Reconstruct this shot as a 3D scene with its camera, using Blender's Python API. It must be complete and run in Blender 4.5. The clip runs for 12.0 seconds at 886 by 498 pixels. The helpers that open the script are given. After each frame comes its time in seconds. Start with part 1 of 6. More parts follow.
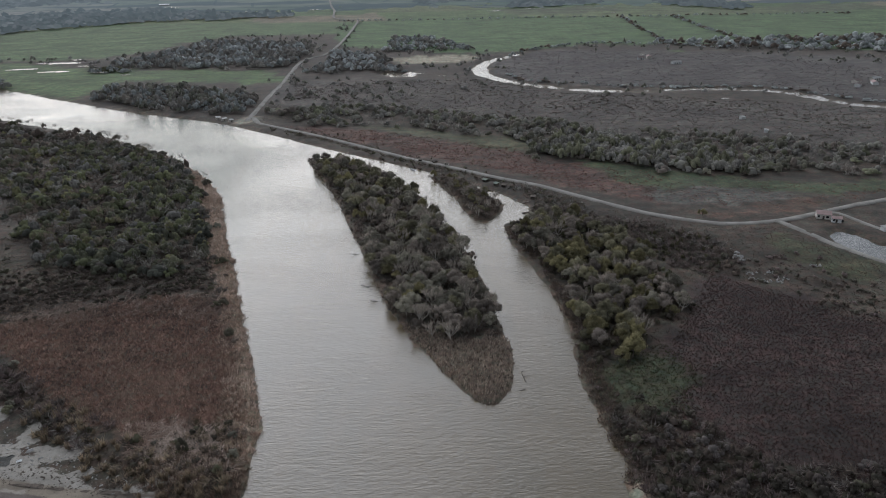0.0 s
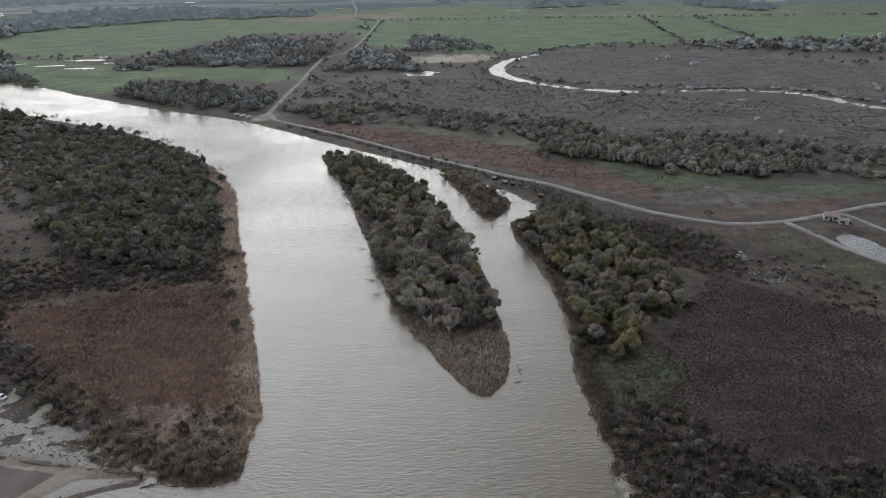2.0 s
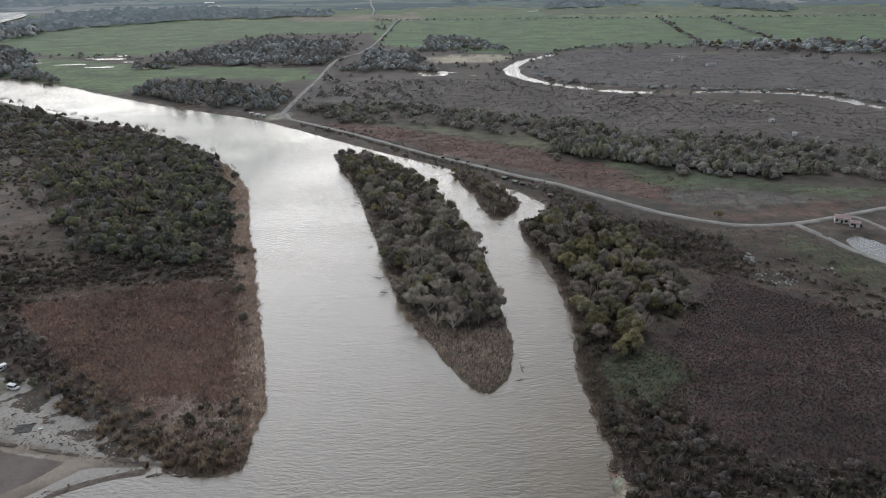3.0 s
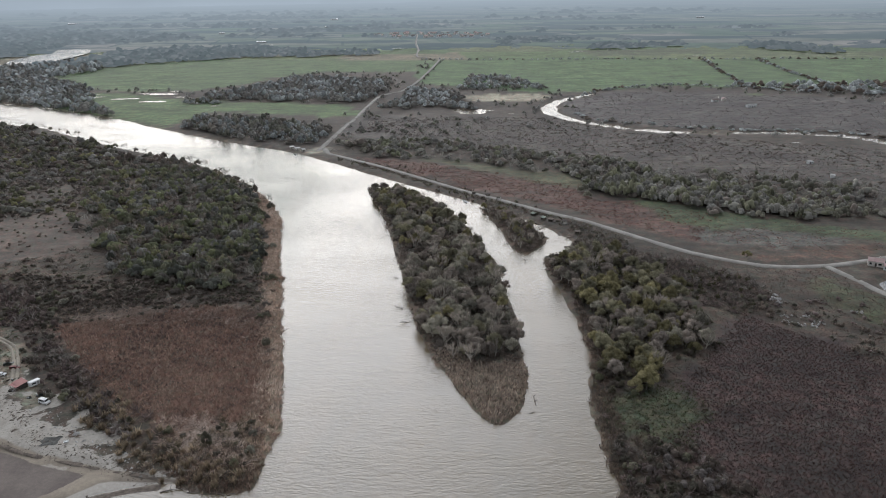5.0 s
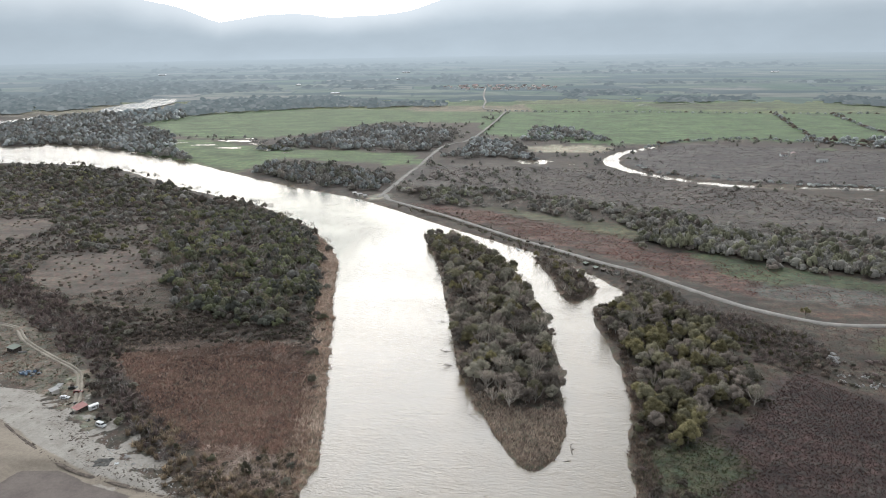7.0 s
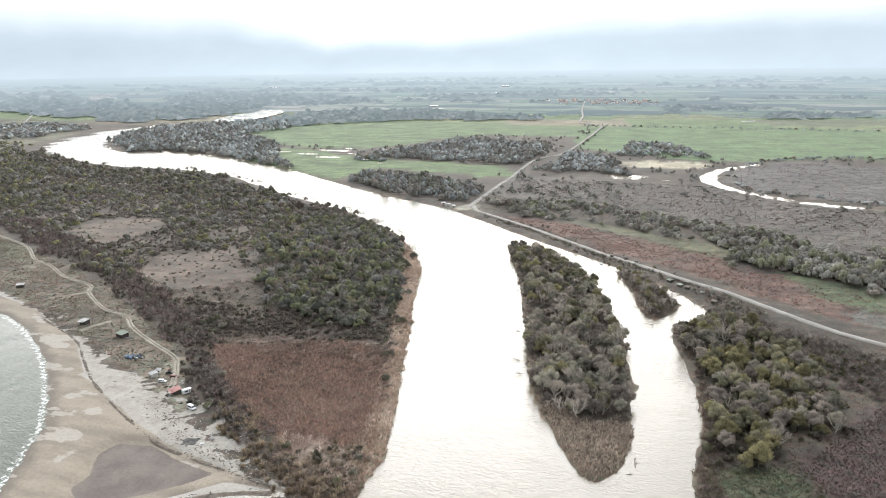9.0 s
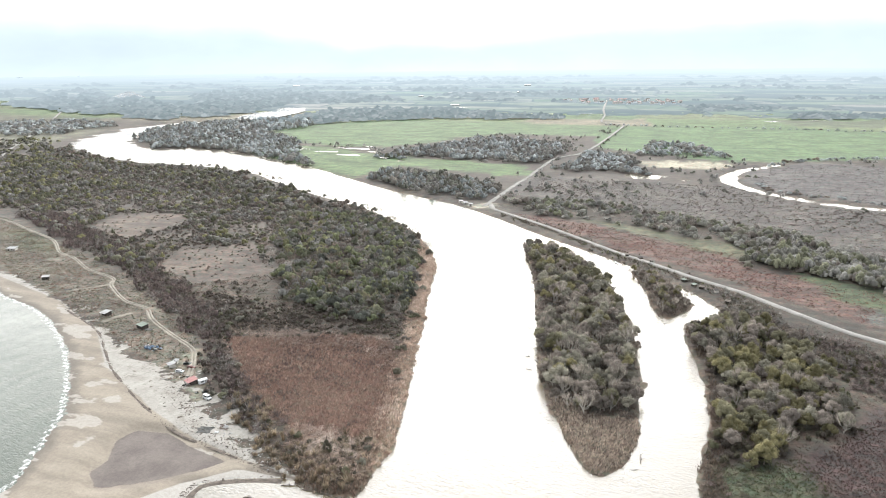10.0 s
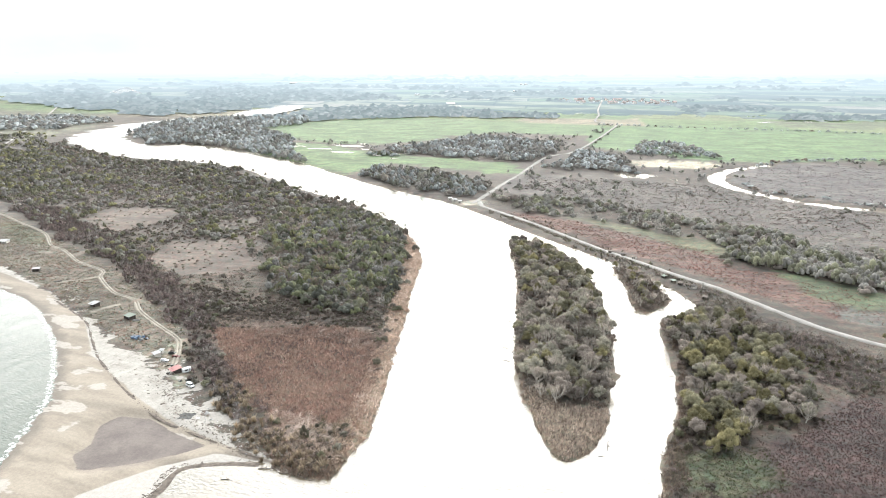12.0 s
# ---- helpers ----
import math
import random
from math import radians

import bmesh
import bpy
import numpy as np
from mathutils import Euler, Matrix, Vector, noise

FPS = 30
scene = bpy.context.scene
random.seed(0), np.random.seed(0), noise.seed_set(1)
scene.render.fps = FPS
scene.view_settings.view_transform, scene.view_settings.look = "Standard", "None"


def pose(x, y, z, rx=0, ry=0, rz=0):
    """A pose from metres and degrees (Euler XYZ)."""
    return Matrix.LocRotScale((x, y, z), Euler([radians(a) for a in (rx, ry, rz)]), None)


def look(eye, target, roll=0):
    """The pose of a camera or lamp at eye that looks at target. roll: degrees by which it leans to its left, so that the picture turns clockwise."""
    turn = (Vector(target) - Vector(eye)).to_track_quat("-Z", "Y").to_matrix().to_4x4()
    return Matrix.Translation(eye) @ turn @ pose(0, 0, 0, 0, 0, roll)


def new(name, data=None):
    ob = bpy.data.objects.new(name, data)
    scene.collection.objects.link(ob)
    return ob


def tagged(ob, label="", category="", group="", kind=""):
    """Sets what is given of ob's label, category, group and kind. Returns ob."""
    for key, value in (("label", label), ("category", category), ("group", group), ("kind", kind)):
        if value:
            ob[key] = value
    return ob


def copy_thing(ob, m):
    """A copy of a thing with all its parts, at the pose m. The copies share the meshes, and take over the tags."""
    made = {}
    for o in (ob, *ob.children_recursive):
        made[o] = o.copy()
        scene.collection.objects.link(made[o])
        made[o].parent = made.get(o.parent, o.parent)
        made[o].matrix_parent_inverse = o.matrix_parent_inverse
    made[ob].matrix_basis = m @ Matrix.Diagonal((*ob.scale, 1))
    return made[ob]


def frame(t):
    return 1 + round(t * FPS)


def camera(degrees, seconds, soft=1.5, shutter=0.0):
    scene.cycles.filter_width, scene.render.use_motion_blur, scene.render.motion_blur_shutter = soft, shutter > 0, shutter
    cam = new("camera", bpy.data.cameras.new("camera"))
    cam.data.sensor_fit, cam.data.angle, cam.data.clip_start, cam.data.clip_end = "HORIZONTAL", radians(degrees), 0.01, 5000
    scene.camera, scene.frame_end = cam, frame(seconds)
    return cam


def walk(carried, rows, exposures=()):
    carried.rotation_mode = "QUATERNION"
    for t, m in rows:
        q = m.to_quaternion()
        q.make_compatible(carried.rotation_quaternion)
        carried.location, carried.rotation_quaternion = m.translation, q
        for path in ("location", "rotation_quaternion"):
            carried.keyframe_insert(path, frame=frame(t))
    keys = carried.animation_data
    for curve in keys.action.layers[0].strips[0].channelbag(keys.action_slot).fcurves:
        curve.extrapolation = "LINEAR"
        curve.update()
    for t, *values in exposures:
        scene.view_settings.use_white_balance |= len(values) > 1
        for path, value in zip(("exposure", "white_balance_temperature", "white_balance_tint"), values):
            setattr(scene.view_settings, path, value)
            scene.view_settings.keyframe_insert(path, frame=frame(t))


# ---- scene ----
# camera: seconds, x, y, z, yaw, pitch, lean
cam = camera(64.4, 12.0, soft=1.0)
PATH = [
    (0.0, 0.00, 0.00, 150.00, 0.001, -23.156, -1.160),
    (0.5, 2.20, -1.56, 150.14, 0.403, -23.168, -1.127),
    (1.0, 4.40, -3.15, 150.26, 0.921, -23.149, -1.131),
    (1.5, 6.62, -4.75, 150.34, 1.262, -23.151, -1.109),
    (2.0, 8.85, -6.29, 150.44, 1.910, -23.160, -1.082),
    (2.5, 11.14, -7.70, 150.53, 2.666, -23.154, -1.101),
    (3.0, 13.55, -8.99, 150.57, 3.339, -23.110, -1.071),
    (5.0, 23.60, -13.87, 150.40, 6.925, -20.070, -0.938),
    (5.5, 26.15, -15.06, 150.33, 8.125, -19.015, -0.923),
    (6.0, 28.72, -16.24, 150.26, 9.222, -17.955, -0.931),
    (6.5, 31.30, -17.46, 150.18, 10.565, -16.901, -0.896),
    (7.0, 33.90, -18.76, 150.07, 12.435, -15.987, -0.859),
    (7.5, 36.62, -20.14, 149.96, 14.516, -15.230, -0.846),
    (9.5, 48.11, -25.89, 149.74, 21.642, -14.853, -0.733),
    (10.0, 51.08, -27.25, 149.67, 22.186, -14.883, -0.644),
    (10.5, 54.09, -28.52, 149.58, 22.147, -14.888, -0.541),
    (11.0, 57.05, -29.76, 149.49, 22.063, -14.927, -0.401),
    (11.5, 59.93, -30.97, 149.41, 22.001, -14.948, -0.247),
    (12.0, 62.74, -32.19, 149.32, 21.952, -14.984, -0.163),
]
EXPOSURE = [(0.0, -0.58, 5600, 11), (3.0, -0.28, 5650, 11), (5.0, -0.12, 5750, 11), (6.5, 0.19, 5850, 10), (7.5, 0.45, 5900, 9), (9.5, 1.06, 5950, 9),
            (12.0, 1.5, 5950, 8)]


def eye_pose(x, y, z, yaw, pitch, lean):
    return pose(x, y, z, 0, 0, yaw) @ pose(0, 0, 0, 90 + pitch) @ pose(0, 0, 0, 0, 0, lean)


walk(cam, [(t, eye_pose(*row)) for t, *row in PATH], EXPOSURE)

# ---- world and sun: an overcast evening sky, brightest ahead over the hills ----
SUN_ELEVATION, SUN_BEARING = 40.0, -20.0          # bearing clockwise from +y
world = bpy.data.worlds.new("sky")
scene.world = world
world.use_nodes = True
wn, wl = world.node_tree.nodes, world.node_tree.links
sky = wn.new("ShaderNodeTexSky")
sky.sky_type, sky.sun_disc = "NISHITA", False
sky.sun_elevation, sky.sun_rotation = radians(SUN_ELEVATION), radians(SUN_BEARING)
sky.air_density, sky.dust_density, sky.ozone_density = 1.0, 4.0, 1.0
soften = wn.new("ShaderNodeHueSaturation")
soften.inputs["Saturation"].default_value = 0.4
wl.new(sky.outputs[0], soften.inputs["Color"])
wl.new(soften.outputs[0], wn["Background"].inputs[0])
wn["Background"].inputs[1].default_value = 0.025
# the cloud cover: even grey, brightening broadly towards the hidden evening sun
towards = wn.new("ShaderNodeVectorMath")
towards.operation = "DOT_PRODUCT"
low = radians(6)
towards.inputs[1].default_value = (math.sin(radians(SUN_BEARING)) * math.cos(low), math.cos(radians(SUN_BEARING)) * math.cos(low), math.sin(low))
flat = wn.new("ShaderNodeVectorMath")
flat.operation = "MULTIPLY"
flat.inputs[1].default_value = (1, 1, 2.3)
even = wn.new("ShaderNodeVectorMath")
even.operation = "NORMALIZE"
wl.new(wn.new("ShaderNodeTexCoord").outputs["Generated"], flat.inputs[0])
wl.new(flat.outputs[0], even.inputs[0])
wl.new(even.outputs[0], towards.inputs[0])
lit = wn.new("ShaderNodeMapRange")
for key, v in zip(("From Min", "From Max", "To Min", "To Max"), (-0.2, 1.0, 0.0, 1.0)):
    lit.inputs[key].default_value = v
wl.new(towards.outputs["Value"], lit.inputs["Value"])
peak = wn.new("ShaderNodeMath")
peak.operation = "POWER"
peak.inputs[1].default_value = 3.0
wl.new(lit.outputs[0], peak.inputs[0])
level = wn.new("ShaderNodeMath")
level.operation = "MULTIPLY_ADD"
level.inputs[1].default_value, level.inputs[2].default_value = 4.4, 0.44
wl.new(peak.outputs[0], level.inputs[0])
cloud = wn.new("ShaderNodeBackground")
warm = wn.new("ShaderNodeMix")
warm.data_type = "RGBA"
warm.inputs[6].default_value, warm.inputs[7].default_value = (0.995, 0.97, 0.94, 1), (1.0, 0.88, 0.7, 1)
wl.new(peak.outputs[0], warm.inputs[0])
wl.new(warm.outputs[2], cloud.inputs[0])
wl.new(level.outputs[0], cloud.inputs[1])
both = wn.new("ShaderNodeAddShader")
wl.new(wn["Background"].outputs[0], both.inputs[0])
wl.new(cloud.outputs[0], both.inputs[1])
wl.new(both.outputs[0], wn["World Output"].inputs[0])

sun_data = bpy.data.lights.new("sun", "SUN")
sun_data.energy, sun_data.angle, sun_data.color = 0.5, radians(40), (1.0, 0.97, 0.94)
sun = new("sun", sun_data)
b, e = radians(SUN_BEARING), radians(SUN_ELEVATION)
sun.matrix_world = look((math.sin(b) * math.cos(e) * 900, math.cos(b) * math.cos(e) * 900, math.sin(e) * 900), (0, 0, 0))

# ---- small numeric helpers ----
RNG = np.random.default_rng(7)


def curve(points, step=6.0, closed=False):
    """A smooth line through the given points, as an array."""
    p = np.array(points, float)
    n = len(p)
    out = []
    for i in range(n if closed else n - 1):
        a, b, c, d = (p[(i + k) % n] if closed else p[min(max(i + k, 0), n - 1)] for k in (-1, 0, 1, 2))
        m = max(1, min(24, int(np.linalg.norm(c - b) / step)))
        t = np.arange(m)[:, None] / m
        out.append(0.5 * (2 * b + (c - a) * t + (2 * a - 5 * b + 4 * c - d) * t**2 + (3 * b - a - 3 * c + d) * t**3))
    if not closed:
        out.append(p[-1:])
    return np.concatenate(out)


def to_line(q, line, closed=False):
    """The distance of each point to a line, and whether it lies inside it when closed."""
    best, inside = np.full(len(q), 1e18), np.zeros(len(q), bool)
    last = len(line) if closed else len(line) - 1
    for i in range(last):
        a, b = line[i], line[(i + 1) % len(line)]
        d = b - a
        t = np.clip(((q - a) @ d) / max(d @ d, 1e-9), 0, 1)
        best = np.minimum(best, ((q - a - t[:, None] * d) ** 2).sum(1))
        if closed and abs(d[1]) > 1e-9:
            inside ^= ((a[1] > q[:, 1]) != (b[1] > q[:, 1])) & (q[:, 0] < a[0] + (q[:, 1] - a[1]) * d[0] / d[1])
    return np.sqrt(best), inside


def depth_in(q, ring):
    """Metres inside a closed ring, negative outside."""
    d, inside = to_line(q, ring, True)
    return np.where(inside, d, -d)


GRAIN = RNG.normal(size=(64, 64))


def wobble(q, size, shift=0):
    """Smooth noise of about -1 to 1 at each point, with humps of that size."""
    u = q / size + 17.3 * shift
    i = np.floor(u).astype(int)
    f = u - i
    f = f * f * (3 - 2 * f)
    g = lambda a, b: GRAIN[(i[:, 0] + a) % 64, (i[:, 1] + b) % 64]
    top = g(0, 0) * (1 - f[:, 0]) + g(1, 0) * f[:, 0]
    low = g(0, 1) * (1 - f[:, 0]) + g(1, 1) * f[:, 0]
    return top * (1 - f[:, 1]) + low * f[:, 1]


def mesh_of(name, verts, faces, material, parent=None, floats=None, colors=None, smooth=False):
    """A mesh object from arrays: faces has three or four columns."""
    me = bpy.data.meshes.new(name)
    verts, faces = np.asarray(verts, np.float32), np.asarray(faces, np.int32)
    k = faces.shape[1]
    me.vertices.add(len(verts))
    me.vertices.foreach_set("co", verts.ravel())
    me.loops.add(faces.size)
    me.loops.foreach_set("vertex_index", faces.ravel())
    me.polygons.add(len(faces))
    me.polygons.foreach_set("loop_start", np.arange(len(faces), dtype=np.int32) * k)
    me.update(calc_edges=True)
    for key, value in (floats or {}).items():
        me.attributes.new(key, "FLOAT", "POINT").data.foreach_set("value", np.asarray(value, np.float32))
    for key, value in (colors or {}).items():
        rgba = np.concatenate([value, np.ones((len(value), 1))], 1).astype(np.float32)
        me.attributes.new(key, "FLOAT_COLOR", "POINT").data.foreach_set("color", rgba.ravel())
    if smooth:
        me.polygons.foreach_set("use_smooth", np.ones(len(faces), bool))
    if material:
        me.materials.append(material)
    ob = new(name, me)
    if parent is not None:
        ob.parent = parent
    return ob


def empty(name, m=None):
    ob = new(name)
    ob.empty_display_size = 0.5
    if m is not None:
        ob.matrix_world = m
    return ob


def part(name, bm, material, parent, label=""):
    me = bpy.data.meshes.new(name)
    bm.to_mesh(me)
    bm.free()
    me.materials.append(material)
    ob = new(name, me)
    ob.parent = parent
    return tagged(ob, label)


def box(bm, x0, y0, z0, x1, y1, z1, bevel=0.0):
    """Adds a box to a bmesh, with its edges rounded where bevel is given."""
    made = bmesh.ops.create_cube(bm, size=1.0, matrix=Matrix.Translation(((x0 + x1) / 2, (y0 + y1) / 2, (z0 + z1) / 2))
                                 @ Matrix.Diagonal((x1 - x0, y1 - y0, z1 - z0, 1)))
    if bevel:
        edges = {ed for v in made["verts"] for ed in v.link_edges}
        bmesh.ops.bevel(bm, geom=list(edges), offset=bevel, segments=2, profile=0.6, affect="EDGES")
    return bm


def boxed(*sizes, bevel=0.0):
    return box(bmesh.new(), *sizes, bevel=bevel)


# ---- materials ----
class Paint:
    """A node material under construction."""

    def __init__(self, name, roughness=0.85, specular=0.3):
        self.mat = bpy.data.materials.new(name)
        self.mat.use_nodes = True
        self.n, self.l = self.mat.node_tree.nodes, self.mat.node_tree.links
        self.bsdf = self.n["Principled BSDF"]
        self.bsdf.inputs["Roughness"].default_value = roughness
        self.bsdf.inputs["Specular IOR Level"].default_value = specular
        self.where = self.n.new("ShaderNodeTexCoord").outputs["Object"]

    def noise(self, scale, detail=3.0, rough=0.55, stretch=None, where=None):
        t = self.n.new("ShaderNodeTexNoise")
        t.inputs["Scale"].default_value, t.inputs["Detail"].default_value, t.inputs["Roughness"].default_value = scale, detail, rough
        src = where or self.where
        if stretch:
            m = self.n.new("ShaderNodeMapping")
            m.inputs["Scale"].default_value = stretch[:3]
            m.inputs["Rotation"].default_value = (0, 0, radians(stretch[3]) if len(stretch) > 3 else 0)
            self.l.new(src, m.inputs[0])
            src = m.outputs[0]
        self.l.new(src, t.inputs["Vector"])
        return t.outputs["Fac"]

    def ramp(self, value, low, high, a=0.0, b=1.0):
        m = self.n.new("ShaderNodeMapRange")
        m.interpolation_type = "SMOOTHSTEP"
        for key, v in zip(("From Min", "From Max", "To Min", "To Max"), (low, high, a, b)):
            m.inputs[key].default_value = v
        self.l.new(value, m.inputs["Value"])
        return m.outputs[0]

    def math(self, op, a, b=0.0):
        m = self.n.new("ShaderNodeMath")
        m.operation = op
        for k, v in enumerate((a, b)):
            if isinstance(v, (int, float)):
                m.inputs[k].default_value = v
            else:
                self.l.new(v, m.inputs[k])
        return m.outputs[0]

    def mix(self, a, b, fac, mode="MIX"):
        m = self.n.new("ShaderNodeMix")
        m.data_type, m.blend_type = "RGBA", mode
        for k, v in ((0, fac), (6, a), (7, b)):
            if isinstance(v, tuple):
                m.inputs[k].default_value = (*v, 1)
            elif isinstance(v, (int, float)):
                m.inputs[k].default_value = v
            else:
                self.l.new(v, m.inputs[k])
        return m.outputs[2]

    def scale(self, colour, factor):
        """A colour made lighter or darker by a factor."""
        m = self.n.new("ShaderNodeVectorMath")
        m.operation = "SCALE"
        for k, v in (("Vector", colour), ("Scale", factor)):
            if isinstance(v, tuple):
                m.inputs[k].default_value = v
            elif isinstance(v, (int, float)):
                m.inputs[k].default_value = v
            else:
                self.l.new(v, m.inputs[k])
        return m.outputs[0]

    def attribute(self, name, colour=False):
        a = self.n.new("ShaderNodeAttribute")
        a.attribute_name = name
        return a.outputs["Color" if colour else "Fac"]

    def own(self, which="Random"):
        return self.n.new("ShaderNodeObjectInfo").outputs[which]

    def island(self):
        return self.n.new("ShaderNodeNewGeometry").outputs["Random Per Island"]

    def thin(self, colour, share):
        """Finishes a thin leafy surface that lets a share of the light through."""
        through_light = self.n.new("ShaderNodeBsdfTranslucent")
        self.l.new(colour, through_light.inputs[0])
        both_sides = self.n.new("ShaderNodeMixShader")
        both_sides.inputs[0].default_value = share
        self.l.new(self.bsdf.outputs[0], both_sides.inputs[1])
        self.l.new(through_light.outputs[0], both_sides.inputs[2])
        self.l.new(both_sides.outputs[0], self.n["Material Output"].inputs[0])
        return self.done(colour)

    def done(self, colour, bump=None, strength=0.3, distance=0.1):
        if isinstance(colour, tuple):
            self.bsdf.inputs["Base Color"].default_value = (*colour, 1)
        else:
            self.l.new(colour, self.bsdf.inputs["Base Color"])
        if bump is not None:
            n = self.n.new("ShaderNodeBump")
            n.inputs["Strength"].default_value, n.inputs["Distance"].default_value = strength, distance
            self.l.new(bump, n.inputs["Height"])
            self.l.new(n.outputs[0], self.bsdf.inputs["Normal"])
        return self.mat


def speckled(name, colour, grain=1.0, spread=0.3, roughness=0.85, bump=0.3, specular=0.3, random=0.0):
    """A plain surface with broad stains and fine grain."""
    p = Paint(name, roughness, specular)
    broad, fine = p.noise(grain * 0.25), p.noise(grain * 2.5, 4)
    f = p.math("MULTIPLY", p.ramp(broad, 0.3, 0.7, 1 - spread, 1 + spread), p.ramp(fine, 0.3, 0.7, 1 - spread * 0.6, 1 + spread * 0.6))
    if random:
        f = p.math("MULTIPLY", f, p.ramp(p.own(), 0, 1, 1 - random, 1 + random))
    return p.done(p.scale(colour, f), fine, bump, 0.2 / grain)


def ground_material():
    p = Paint("ground_cover", 0.9, 0.25)
    cover, sand = p.attribute("cover", True), p.attribute("sand")
    broad, mid, fine, tiny = p.noise(0.02, 4), p.noise(0.13, 4, 0.65), p.noise(0.7, 5, 0.7), p.noise(2.2, 3, 0.7)
    streak = p.noise(0.06, 4, 0.6, stretch=(0.25, 1.6, 1, -20))
    f = p.math("MULTIPLY", p.ramp(broad, 0.3, 0.7, 0.75, 1.25), p.ramp(mid, 0.28, 0.72, 0.68, 1.32))
    f = p.math("MULTIPLY", f, p.ramp(fine, 0.3, 0.7, 0.64, 1.36))
    f = p.math("MULTIPLY", f, p.ramp(tiny, 0.25, 0.75, 0.78, 1.22))
    f = p.math("MULTIPLY", f, p.ramp(streak, 0.3, 0.7, 0.75, 1.25))
    hue = p.mix((1.14, 0.97, 0.88), (0.86, 1.03, 0.92), p.ramp(p.noise(0.25, 4, 0.6), 0.35, 0.65))
    growth = p.scale(p.mix(cover, hue, 1.0, "MULTIPLY"), f)
    # sand: damp and smooth below the tide line, dry and strewn above it, a silty hollow, pale drifts
    rough = p.math("SUBTRACT", p.noise(0.09, 5, 0.62), 0.5)
    ragged = p.math("SUBTRACT", p.noise(0.32, 5, 0.68), 0.5)
    edge = p.math("ADD", p.math("MULTIPLY", rough, 9.0), p.math("MULTIPLY", ragged, 4.0))
    swash = p.noise(0.05, 5, 0.6, stretch=(0.5, 2.4, 1, 48))
    damp = p.mix((0.2, 0.17, 0.132), (0.285, 0.245, 0.19), p.ramp(swash, 0.32, 0.66))
    damp = p.mix(damp, (0.155, 0.132, 0.105), p.ramp(p.math("ADD", p.attribute("shore"), edge), 2.0, 9.0, 1, 0))
    drift = p.ramp(p.noise(0.045, 4, 0.55, stretch=(0.8, 1.7, 1, 35)), 0.57, 0.6)
    damp = p.mix(damp, (0.36, 0.33, 0.285), p.math("MULTIPLY", drift, 0.8))
    dry = p.mix((0.27, 0.25, 0.215), (0.35, 0.33, 0.29), p.ramp(p.noise(0.16, 5, 0.65), 0.3, 0.7))
    weed = p.ramp(p.noise(0.24, 6, 0.75), 0.55, 0.66)
    dry = p.mix(dry, (0.15, 0.135, 0.105), p.math("MULTIPLY", weed, 0.6))
    beach_sand = p.mix(damp, dry, p.ramp(p.math("ADD", p.attribute("above"), p.math("MULTIPLY", edge, 0.25)), -0.5, 0.8))
    silt = p.mix((0.118, 0.098, 0.086), (0.16, 0.135, 0.118), p.ramp(p.noise(0.07, 4, 0.6), 0.35, 0.65))
    hollow = p.math("ADD", p.attribute("hollow"), p.math("MULTIPLY", edge, 0.32))
    beach_sand = p.mix(beach_sand, (0.37, 0.345, 0.305), p.ramp(p.attribute("spit"), 0.4, 0.6))
    beach_sand = p.mix(beach_sand, silt, p.ramp(hollow, -0.4, 0.3))
    beach_sand = p.scale(beach_sand, p.math("MULTIPLY", p.ramp(fine, 0.3, 0.7, 0.9, 1.1), p.ramp(tiny, 0.25, 0.75, 0.93, 1.07)))
    bare = p.ramp(p.math("ADD", sand, p.math("MULTIPLY", ragged, 1.1)), 0.42, 0.58)
    colour = p.mix(growth, beach_sand, bare)
    p.bsdf.inputs["Sheen Weight"].default_value = 0.06
    p.bsdf.inputs["Sheen Roughness"].default_value = 0.6
    return p.done(colour, fine, 0.2, 0.3)


